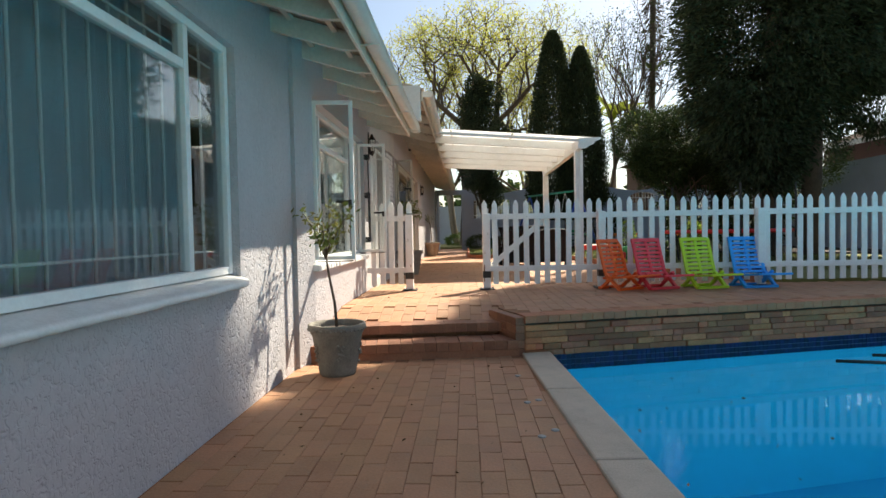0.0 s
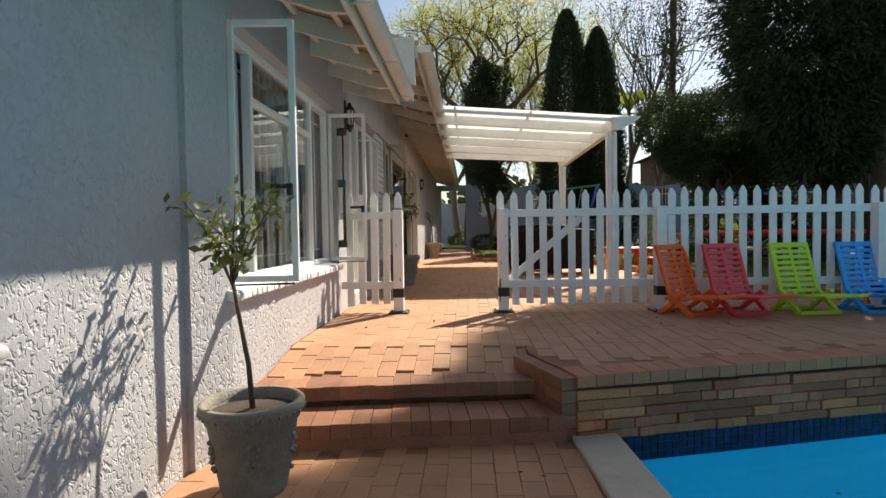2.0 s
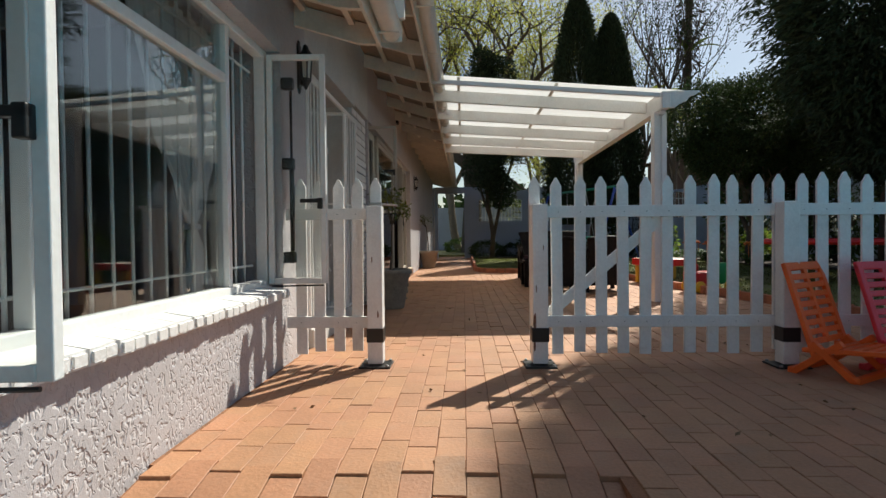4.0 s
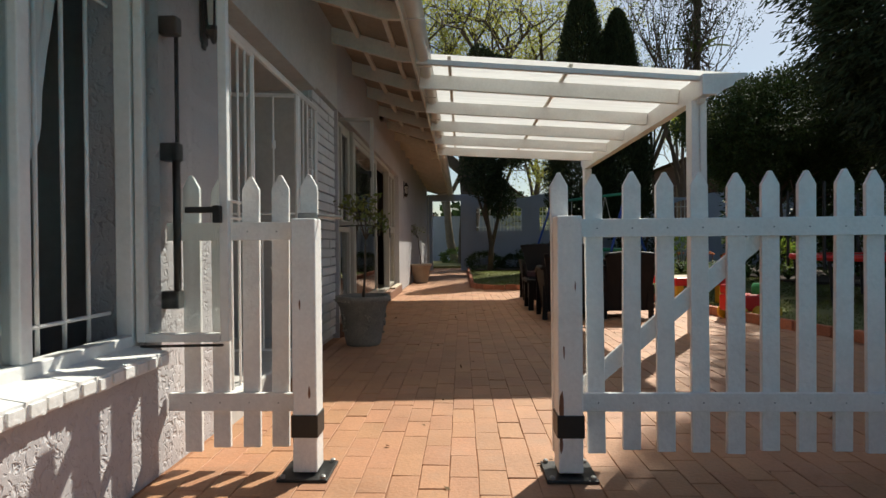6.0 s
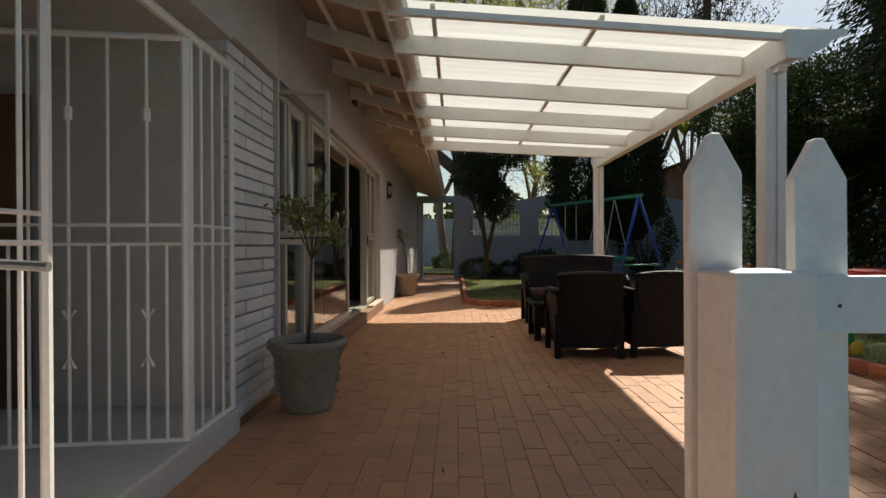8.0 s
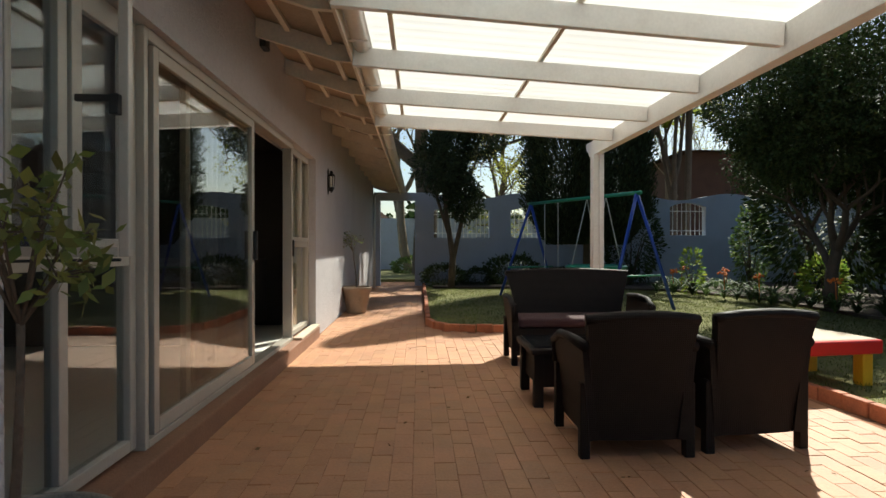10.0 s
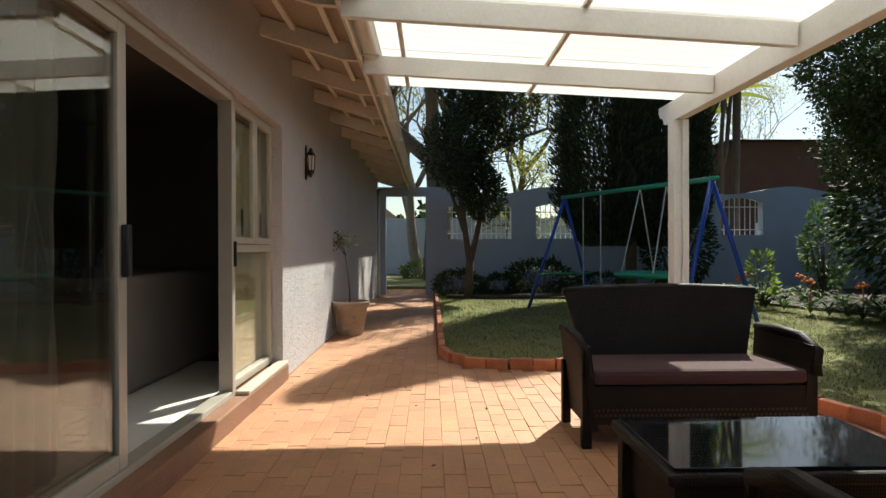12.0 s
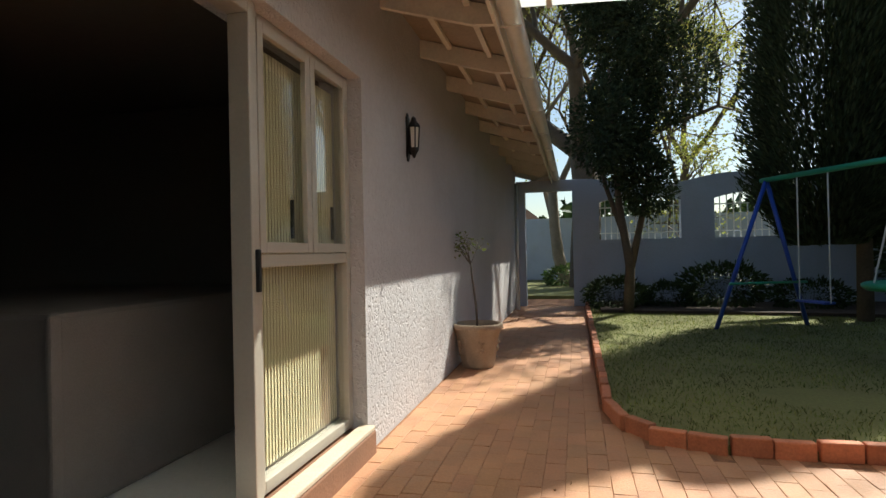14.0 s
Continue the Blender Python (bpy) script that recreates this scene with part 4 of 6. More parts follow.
# ---- potted standards ----
def pot(m, r, h, label, material=M_POT):
    t = thing("plant_pot", label, "plant pot", m, "weathered plant pots")
    prof = [(r * 0.60, 0), (r * 0.64, 0.02), (r * 0.66, 0.05), (r * 0.86, h * 0.78), (r * 0.90, h * 0.80), (r * 0.92, h * 0.84), (r * 0.97, h * 0.88), (r, h * 0.93), (r, h * 0.98), (r * 0.97, h), (r * 0.88, h), (r * 0.86, h * 0.9), (r * 0.84, h * 0.86), (0.0, h * 0.87)]
    part("bowl", lathe(prof, 40), material, t, smooth=True)
    orn = bmesh.new()
    rr = random.Random(3)
    for g in range(5):
        a0 = g * 2 * math.pi / 5
        for q in range(9):
            a, z = a0 + rr.uniform(-0.18, 0.18), h * (0.62 - 0.05 * q * rr.uniform(0.5, 1))
            rad = r * (0.66 + 0.2 * z / (h * 0.78)) + 0.002
            bmesh.ops.create_icosphere(orn, subdivisions=1, radius=0.014, matrix=pose(rad * math.cos(a), rad * math.sin(a), z))
    for q in range(36):
        a = q * 2 * math.pi / 36
        bmesh.ops.create_icosphere(orn, subdivisions=1, radius=0.010, matrix=pose(r * 0.99 * math.cos(a), r * 0.99 * math.sin(a), h * 0.90))
    part("relief", orn, material, t)["kind"] = "stuff"
    part("earth", lathe([(r * 0.85, h * 0.875), (0.0, h * 0.90)], 24), M_SOIL, t)
    return t


def leaf_cloud(name, pts, nrm, size, material, parent=None, aspect=0.45, jitter=0.5, seed=1, droop=0.0, label=""):
    """One small folded leaf at each point, pointing roughly along nrm."""
    rg = np.random.RandomState(seed)
    n = len(pts)
    d = nrm + rg.normal(0, jitter, (n, 3))
    d[:, 2] -= droop
    d /= np.linalg.norm(d, axis=1)[:, None] + 1e-9
    s = np.cross(d, rg.normal(0, 1, (n, 3)))
    s /= np.linalg.norm(s, axis=1)[:, None] + 1e-9
    L = size * rg.uniform(0.6, 1.35, n)[:, None]
    W = L * aspect
    v = np.stack([pts, pts + d * L * 0.5 + s * W * 0.5, pts + d * L, pts + d * L * 0.5 - s * W * 0.5], 1).reshape(-1, 3)
    me = bpy.data.meshes.new(name)
    me.vertices.add(4 * n)
    me.vertices.foreach_set("co", v.astype(np.float32).ravel())
    me.loops.add(4 * n)
    me.loops.foreach_set("vertex_index", np.arange(4 * n, dtype=np.int32))
    me.polygons.add(n)
    me.polygons.foreach_set("loop_start", np.arange(0, 4 * n, 4, dtype=np.int32))
    me.update(calc_edges=True)
    me.materials.append(material)
    ob = new(name, me)
    if parent is not None:
        ob.parent = parent
    if label:
        ob["label"] = label
    return ob


def standard_plant(m, height, spread, n_leaf, seed, label, lean=(0, 0), bare=False):
    t = thing("potted_plant", label, "plant", m, "small standard trees in pots")
    r = random.Random(seed)
    bm = bmesh.new()
    top = Vector((lean[0], lean[1], height))
    tube(bm, [(0, 0, 0), (lean[0] * 0.3 + 0.01, lean[1] * 0.3, height * 0.35), (lean[0] * 0.7, lean[1] * 0.7 + 0.01, height * 0.7), top], [0.014, 0.012, 0.010, 0.009], 7)
    ends = []
    for k in range(9 if not bare else 6):
        a = r.uniform(0, 2 * math.pi)
        e = top + Vector((math.cos(a) * spread * r.uniform(0.4, 1), math.sin(a) * spread * r.uniform(0.4, 1), spread * r.uniform(0.3, 1.5)))
        mid = top.lerp(e, 0.5) + Vector((0, 0, 0.03))
        tube(bm, [top - Vector((0, 0, 0.04)), mid, e], [0.006, 0.004, 0.002], 5)
        ends += [mid, e, e, mid.lerp(e, 0.5)]
        for _ in range(2):
            e2 = mid + Vector((r.uniform(-1, 1), r.uniform(-1, 1), r.uniform(0, 1))) * spread * 0.5
            tube(bm, [mid, e2], [0.003, 0.0015], 4)
            ends.append(e2)
    part("stem", bm, M_BARK, t, smooth=True)
    rg = np.random.RandomState(seed)
    c = np.array([tuple(e) for e in ends])[rg.randint(0, len(ends), n_leaf)] + rg.normal(0, spread * 0.13, (n_leaf, 3))
    leaf_cloud("foliage", c, rg.normal(0, 1, (n_leaf, 3)), 0.055, M_OLIVE, t, 0.45, 0.5, seed)
    return t


pot(pose(-0.94, 2.08, 0), 0.235, 0.42, "weathered grey concrete pot with moulded grapes on brick paving")
standard_plant(pose(-0.94, 2.08, 0.365), 0.62, 0.24, 260, 5, "young standard tree with a thin bare stem and small leaves", (-0.08, 0.0))
pot(pose(-0.94, 8.20, D), 0.255, 0.46, "weathered grey concrete pot beside the brick pier")
standard_plant(pose(-0.94, 8.20, D + 0.40), 0.62, 0.24, 330, 9, "standard tree with a round dark leafy head in a pot", (0.03, 0.0))
pot(pose(-1.02, 16.75, D), 0.27, 0.46, "pale terracotta pot standing by the house wall", mat("pale_terracotta", (0.36, 0.27, 0.19), 0.9, 0.2, 8, 70, 0.5))
standard_plant(pose(-1.02, 16.75, D + 0.40), 0.72, 0.26, 90, 12, "sparse small standard tree with few leaves in a pot", (-0.06, 0.0), True)

# ---- wicker furniture ----
def slab(bm, a, b, c, d, thick):
    """A thick board through four corners."""
    a, b, c, d = map(Vector, (a, b, c, d))
    n = (b - a).cross(d - a).normalized() * thick
    lo, hi = [bm.verts.new(p) for p in (a, b, c, d)], [bm.verts.new(p + n) for p in (a, b, c, d)]
    bm.faces.new(lo[::-1])
    bm.faces.new(hi)
    for i in range(4):
        j = (i + 1) % 4
        bm.faces.new((lo[i], lo[j], hi[j], hi[i]))
    return bm


def wicker_seat(name, m, w, depth, seat_h, back_h, label, category, cushion=True, group=""):
    """Facing +y: curved back at y = 0, arms along the sides, splayed legs."""
    t = thing(name, label, category, m, group)
    # back: slightly bowed top, leaning out
    bm = bmesh.new()
    n = 10
    rows = []
    for j in range(7):
        z = 0.10 + (back_h - 0.10) * j / 6
        y = 0.02 - 0.10 * (j / 6) ** 1.5
        rows.append([[bm.verts.new((((i / n) - 0.5) * w * (0.74 + 0.20 * (j / 6) ** 1.6), y + q + 0.03 * (1 - (2 * i / n - 1) ** 2) * -0.5, z + (0.025 * (1 - (2 * i / n - 1) ** 2) if j == 6 else 0))) for i in range(n + 1)] for q in (0.0, 0.055)])
    for j in range(6):
        for i in range(n):
            for q in (0, 1):
                bm.faces.new((rows[j][q][i], rows[j][q][i + 1], rows[j + 1][q][i + 1], rows[j + 1][q][i]))
        for e in (0, n):
            bm.faces.new((rows[j][0][e], rows[j][1][e], rows[j + 1][1][e], rows[j + 1][0][e]))
    for j in (0, 6):
        for i in range(n):
            bm.faces.new((rows[j][0][i], rows[j][0][i + 1], rows[j][1][i + 1], rows[j][1][i]))
    part("backrest", bm, M_WICKER, t, smooth=False)
    part("back_rim", tubes(([(((i / n) - 0.5) * w * 0.945, -0.055 - 0.015 * (1 - (2 * i / n - 1) ** 2), back_h + 0.025 * (1 - (2 * i / n - 1) ** 2)) for i in range(n + 1)], 0.030), sides=8), M_WICKER, t, smooth=True)
    for s in (-1, 1):
        x = s * w / 2
        bm = bmesh.new()
        slab(bm, (x - s * 0.06, 0.0, 0.10), (x - s * 0.06, depth, 0.10), (x - s * 0.01, depth + 0.01, seat_h + 0.17), (x - s * 0.01, -0.02, seat_h + 0.19), 0.045 * -s)
        part("arm_panel", bm, M_WICKER, t)
        part("armrest", tubes(([(x - s * 0.03, -0.03, seat_h + 0.205), (x - s * 0.02, depth * 0.35, seat_h + 0.215), (x - s * 0.015, depth * 0.75, seat_h + 0.205), (x - s * 0.02, depth + 0.02, seat_h + 0.14), (x - s * 0.03, depth + 0.02, seat_h)], 0.031), sides=8), M_WICKER, t, smooth=True)
        for y, dy in ((0.03, -0.04), (depth - 0.03, 0.02)):
            part("leg", boxes((-0.028, 0.028, -0.028, 0.028, 0, seat_h), bevel=0.006, m=pose(x - s * 0.035, y, 0) ), M_WICKER, t)
    part("seat", boxes((-w / 2 + 0.05, w / 2 - 0.05, 0.03, depth, 0.14, seat_h - 0.06), bevel=0.01), M_WICKER, t)
    if cushion:
        part("cushion", boxes((-w / 2 + 0.07, w / 2 - 0.07, 0.05, depth + 0.015, seat_h - 0.055, seat_h + 0.035), bevel=0.03), M_CUSHION, t, "plum seat cushion")
    # open weave strip below the seat
    bm = bmesh.new()
    k = int(w / 0.03)
    for i in range(k):
        for j in range(2):
            x = -w / 2 + 0.07 + (w - 0.14) * (i + 0.5 * (j % 2)) / k
            box(bm, x, x + 0.014, depth + 0.002, depth + 0.006, 0.19 + j * 0.03, 0.205 + j * 0.03)
    part("weave", bm, M_BLACK, t)
    return t


wicker_seat("wicker_sofa", pose(1.69, 12.80, D, 0, 0, 180), 1.42, 0.56, 0.43, 0.88, "dark brown wicker two-seat sofa with a plum cushion", "sofa")
wicker_seat("wicker_armchair", pose(1.29, 9.82, D, 0, 0, 0), 0.66, 0.62, 0.42, 0.775, "dark brown wicker armchair drawn up to the table", "armchair", group="wicker armchairs")
wicker_seat("wicker_armchair", pose(2.02, 9.90, D, 0, 0, 6), 0.66, 0.62, 0.42, 0.775, "dark brown wicker armchair drawn up to the table", "armchair", group="wicker armchairs")
ct = thing("coffee_table", "low dark wicker coffee table with a glass top", "table", pose(1.39, 11.11, D))
part("tabletop", boxes((-0.50, 0.50, -0.31, 0.31, 0.385, 0.43), bevel=0.012), M_WICKER, ct)
part("glass_top", boxes((-0.47, 0.47, -0.28, 0.28, 0.434, 0.442), bevel=0.002), M_TABLEGLASS, ct, "dark reflecting glass top")
part("apron", boxes((-0.44, 0.44, -0.26, 0.26, 0.14, 0.385), bevel=0.008), M_WICKER, ct)
for sx in (-0.44, 0.44):
    for sy in (-0.26, 0.26):
        part("leg", boxes((sx - 0.035, sx + 0.035, sy - 0.035, sy + 0.035, 0, 0.385), bevel=0.006), M_WICKER, ct)


# ---- folding plastic children's chairs ----
def deck_chair(m, material, colour):
    """Facing -y: slatted reclined back, low slatted seat, crossed legs."""
    t = thing("deck_chair", colour + " plastic low deck chair with a slatted back", "chair", m, "coloured plastic deck chairs")
    w = 0.44
    bk = pose(0, 0.02, 0.13, -18)
    b_ = part("backrest", boxes((-w / 2, -w / 2 + 0.045, -0.014, 0.014, -0.04, 0.54), (w / 2 - 0.045, w / 2, -0.014, 0.014, -0.04, 0.54), (-w / 2, w / 2, -0.013, 0.013, 0.50, 0.55), (-0.02, 0.02, -0.012, 0.012, 0.05, 0.51), bevel=0.006, m=bk), material, t)
    for k in range(8):
        part("slat", boxes((-w / 2 + 0.04, w / 2 - 0.04, -0.010, 0.010, 0.05 + k * 0.056, 0.086 + k * 0.056), bevel=0.004, m=bk), material, b_)
    st = pose(0, 0.04, 0.15, -5)
    s_ = part("seat", boxes((-w / 2, -w / 2 + 0.045, -0.52, 0.04, -0.014, 0.014), (w / 2 - 0.045, w / 2, -0.52, 0.04, -0.014, 0.014), (-w / 2, w / 2, -0.53, -0.48, -0.013, 0.013), bevel=0.006, m=st), material, t)
    for k in range(6):
        part("slat", boxes((-w / 2 + 0.04, w / 2 - 0.04, -0.11 - k * 0.066, -0.066 - k * 0.066, -0.010, 0.010), bevel=0.004, m=st), material, s_)
    for s in (-1, 1):
        x = s * (w / 2 - 0.02)
        part("leg", boxes((x - 0.022, x + 0.022, -0.02, 0.02, 0, 0.30), bevel=0.006, m=pose(0, -0.20, 0.0, -50)), material, t)
        part("leg", boxes((x - 0.020, x + 0.020, -0.02, 0.02, 0, 0.34), bevel=0.006, m=pose(0, 0.14, 0.0, 52)), material, t)
    for y in (-0.225, 0.12):
        part("foot_bar", boxes((-w / 2, w / 2, y, y + 0.04, 0, 0.035), bevel=0.006), material, t)
    return t


for x, y, a, mm, cn in ((2.14, 5.03, 34, M_ORANGE, "orange"), (2.60, 5.04, 20, M_PINK, "raspberry red"), (3.24, 5.06, 13, M_GREEN, "lime green"), (3.88, 5.08, 7, M_BLUE, "bright blue")):
    deck_chair(pose(x, y, D, 0, 0, a), mm, cn)

# ---- ground: one sheet with the deck, steps and lawn on it ----
LAWN = [(0.22, 23.0), (0.22, 15.2), (0.30, 14.85), (0.52, 14.55), (0.85, 14.44), (1.7, 14.42), (2.5, 14.1), (3.0, 12.6), (3.25, 9.8), (3.75, 7.8), (4.3, 5.6), (16, 5.6), (16, 23.0)]
structure("ground", boxes((-400, 400, 33.0, 900, -0.1, 0.42), (12.5, 400, -400, 33.0, -0.1, 0.30), (-400, -8.6, -400, 33.0, -0.1, 0.20), (-8.6, 12.5, -400, -6.0, -0.2, -0.06)), M_GRASS_SOIL, "grassy ground running to the distance", "ground")
structure("deck_base", prism(bmesh.new(), [(-3.0, 3.62), (0.46, 3.62), (0.46, 3.30), (0.66, 2.76), (4.57, 3.76), (12.5, 5.79), (12.5, 33), (-3.0, 33)], -0.25, D - 0.005), M_JOINT, "sand bed under the clay pavers", "ground")
rp = bmesh.new()
v = [rp.verts.new(q) for q in ((-1.6, 2.85, 0.245), (0.46, 3.08, 0.245), (0.46, 3.203, 0.246), (-1.6, 2.97, 0.246), (0.46, 3.62, D - 0.018), (-1.6, 3.62, D - 0.018), (-1.6, 2.85, -0.05), (0.46, 3.08, -0.05), (0.46, 3.62, -0.05), (-1.6, 3.62, -0.05))]
for f in ((0, 1, 2, 3), (3, 2, 4, 5), (0, 6, 7, 1), (6, 9, 8, 7), (5, 4, 8, 9), (1, 7, 8, 4, 2), (0, 3, 5, 9, 6)):
    rp.faces.new([v[i] for i in f])
structure("deck_ramp", rp, M_JOINT, "sand bed sloping up from the steps", "ground")
structure("patio_base", boxes((-1.5, 0.9, -6.0, 2.9, -0.25, -0.005)), M_JOINT, "sand bed under the lower patio pavers", "ground")
lawn = structure("lawn", prism(bmesh.new(), LAWN, D - 0.05, D + 0.045), M_GRASS_SOIL, "patchy green lawn edged with red bricks", "lawn")
structure("lawn_beyond", boxes((-6, 12.5, 25.2, 33.0, D - 0.02, D + 0.08)), M_GRASS_SOIL, "lawn beyond the garden wall", "lawn")
structure("flower_bed", prism(bmesh.new(), [(0.45, 23.3), (0.45, 21.6), (2.0, 21.4), (4.0, 21.2), (6.2, 20.6), (7.2, 18.2), (7.0, 15.2), (8.2, 13.0), (12.4, 11.5), (12.4, 23.3)], D, D + 0.10), M_SOIL, "dark planted bed along the garden wall", "flower bed")


def inside(p, poly):
    x, y = p
    c = False
    for (x0, y0), (x1, y1) in zip(poly, poly[1:] + poly[:1]):
        if (y0 > y) != (y1 > y) and x < (x1 - x0) * (y - y0) / (y1 - y0) + x0:
            c = not c
    return c


# blades of grass, thicker near the deck
rg = np.random.RandomState(11)
P = np.stack([rg.uniform(0.25, 9.5, 150000), 7.0 + 15.5 * rg.uniform(0, 1, 150000), np.full(150000, D + 0.045)], 1)
keep = np.array([inside((p[0], p[1]), LAWN) and noise.noise(Vector((p[0] * 0.8, p[1] * 0.8, 0))) > -0.45 for p in P])
P = P[keep]
lg = leaf_cloud("grass", P, np.tile((0, 0, 1.0), (len(P), 1)), 0.035, M_BLADE, None, 0.16, 0.55, 3)
tagged(lg, "short uneven lawn grass", "grass", "", "stuff")

# brick kerb round the lawn
kerb = setting("kerb", "red brick-on-edge kerb round the lawn", "kerb")
kme = meshed("kerb_brick", boxes((-0.108, 0.108, -0.035, 0.035, 0, 0.115), bevel=0.009), M_KERB)
r = random.Random(2)
line = [Vector(p) for p in LAWN[:11]]
run = 0.0
for a, b in zip(line, line[1:]):
    L = (b - a).length
    d = (b - a) / L
    while run < L:
        p = a + d * run
        piece("kerb_brick", kme, kerb, pose(p.x + r.uniform(-0.006, 0.006), p.y, D - 0.01 + r.uniform(-0.008, 0.008), 0, 0, math.degrees(math.atan2(d.y, d.x)) + r.uniform(-2, 2)))
        run += 0.225
    run -= L

# ---- steps ----
steps = setting("steps", "two red brick steps up to the terrace", "steps")
r = random.Random(6)
part("riser_face", prism(bmesh.new(), [(-1.36, 2.46), (0.60, 2.68), (0.60, 3.02), (-1.36, 2.80)], -0.05, 0.085), M_REDSTEP, steps)
for row, (ya, za, dep) in enumerate(((2.45, 0.145, 0.33), (2.78, 0.262, 0.30))):
    k = 18
    for i in range(k):
        x = -1.34 + (1.94 if row == 0 else 1.88) * (i + 0.5) / k
        y = ya + (x + 1.34) * 0.113
        bm = boxes((-0.0530, 0.0530, 0, dep, -0.085, 0), bevel=0.004)
        part("step_brick", bm, M_REDSTEP, steps).matrix_local = pose(x, y, za + r.uniform(-0.003, 0.003), 0, 0, 6.4 + r.uniform(-0.6, 0.6))

# ---- pool ----
cop = setting("pool_coping", "pale worn concrete coping slabs beside the pool", "coping")
a, b = Vector((0.715, 2.76)), Vector((1.115, -6.0))
d = (b - a).normalized()
L = (b - a).length
ang = math.degrees(math.atan2(d.y, d.x))
for i in range(7):
    part("coping_slab", boxes((0.004, 1.25, 0.0, 0.27, -0.06, 0.022), bevel=0.014), M_COPING, cop).matrix_local = pose(a.x + d.x * 1.254 * i - 0.09, a.y + d.y * 1.254 * i, 0, 0, 0, ang)
POOL = [(0.70, 2.735), (4.57, 3.725), (11.0, 5.37), (11.0, -6.0), (1.25, -6.0)]
WATER = -0.14
structure("pool_floor", prism(bmesh.new(), [(0.6, 4.4), (12.3, 6.4), (12.3, -6.2), (0.6, -6.2)], -1.75, -1.6), M_POOL, "bright blue painted pool floor", "pool")
ps = bmesh.new()
for (x0, y0), (x1, y1) in zip(POOL, POOL[1:] + POOL[:1]):
    v = [ps.verts.new(q) for q in ((x0, y0, -1.6), (x1, y1, -1.6), (x1, y1, -0.06), (x0, y0, -0.06))]
    ps.faces.new(v)
po = structure("pool_wall", ps, M_POOL, "bright blue painted pool sides", "pool")
wb = bmesh.new()
wb.faces.new([wb.verts.new((x, y, WATER)) for x, y in POOL])
wat = structure("water", wb, M_WATER, "clear blue pool water with small ripples", "water")
wat.visible_shadow = False
pe = structure("pool_surround", boxes((11.0, 12.5, -6.0, 5.2, -0.3, 0.0), (0.9, 12.5, -6.4, -6.0, -0.3, 0.0)), M_COPING, "paved far edge of the pool", "paving")

# stone cladding under the terrace edge, and blue tile band at the water line
E0, E1 = Vector((0.66, 2.70)), Vector((4.57, 3.70))
ed = (E1 - E0)
eL = ed.length
ed /= eL
eang = math.degrees(math.atan2(ed.y, ed.x))
clad = setting("terrace_face", "rough slate cladding on the terrace edge above the pool", "stone cladding")
part("backing", boxes((-0.02, 12.0, 0.02, 0.3, -0.018, D - 0.014), m=pose(E0.x, E0.y, 0, 0, 0, eang)), M_SOIL, clad)
r = random.Random(9)
stones = [[meshed("stone", boxes((0, w_, 0.0, 0.06, 0, h_), bevel=0.006), M_STONE) for w_ in (0.10, 0.17, 0.26, 0.40)] for h_ in (0.0555,)]
z = -0.016
while z < D - 0.09:
    x = -0.01 - r.uniform(0, 0.1)
    while x < 6.2:
        k = r.randrange(4)
        w_ = (0.10, 0.17, 0.26, 0.40)[k]
        q = E0 + ed * max(x, 0)
        piece("stone", stones[0][k], clad, pose(q.x, q.y, z, 0, 0, eang) @ pose(0, r.uniform(-0.014, 0.006), 0))
        x += w_ + 0.004
    z += 0.0585
# edge bricks along the terrace rim
rim = setting("terrace_rim", "red brick edging along the terrace rim", "edging")
rme = meshed("rim_brick", boxes((-0.0545, 0.0545, -0.02, 0.20, -0.068, 0.0), bevel=0.003), M_RIM)
for i in range(int(8.0 / 0.112)):
    q = E0 + ed * (0.05 + i * 0.112)
    piece("rim_brick", rme, rim, pose(q.x, q.y, D + 0.004 + r.uniform(-0.002, 0.002), 0, 0, eang))
sd = Vector((0.44, 3.30)) - Vector((0.66, 2.70))
sang = math.degrees(math.atan2(sd.y, sd.x))
for c in range(5):
    for i in range(3):
        q = Vector((0.655, 2.71)) + sd.normalized() * 0.215 * i
        part("side_brick", boxes((0, 0.212, -0.01, 0.09, 0, 0.070), bevel=0.004), M_REDSTEP, steps).matrix_local = pose(q.x, q.y, -0.01 + c * 0.072, 0, 0, sang)
tb = setting("tile_band", "dark blue glazed mosaic band at the water line", "tiles")
tme = meshed("pool_tile", boxes((0.002, 0.046, -0.006, 0.004, 0.002, 0.046)), M_TILE)
t0, t1 = Vector((0.67, 2.728)), Vector((4.57, 3.725))
td = (t1 - t0).normalized()
tang = math.degrees(math.atan2(td.y, td.x))
for i in range(100):
    for j in range(3):
        q = t0 + td * 0.049 * i
        piece("pool_tile", tme, tb, pose(q.x, q.y - 0.002, -0.166 + j * 0.049, 0, 0, tang))
part("backing", boxes((0, 8, -0.001, 0.05, -0.168, -0.017), m=pose(t0.x, t0.y, 0, 0, 0, tang)), mat("tile_grout", (0.10, 0.15, 0.24), 0.6), tb)

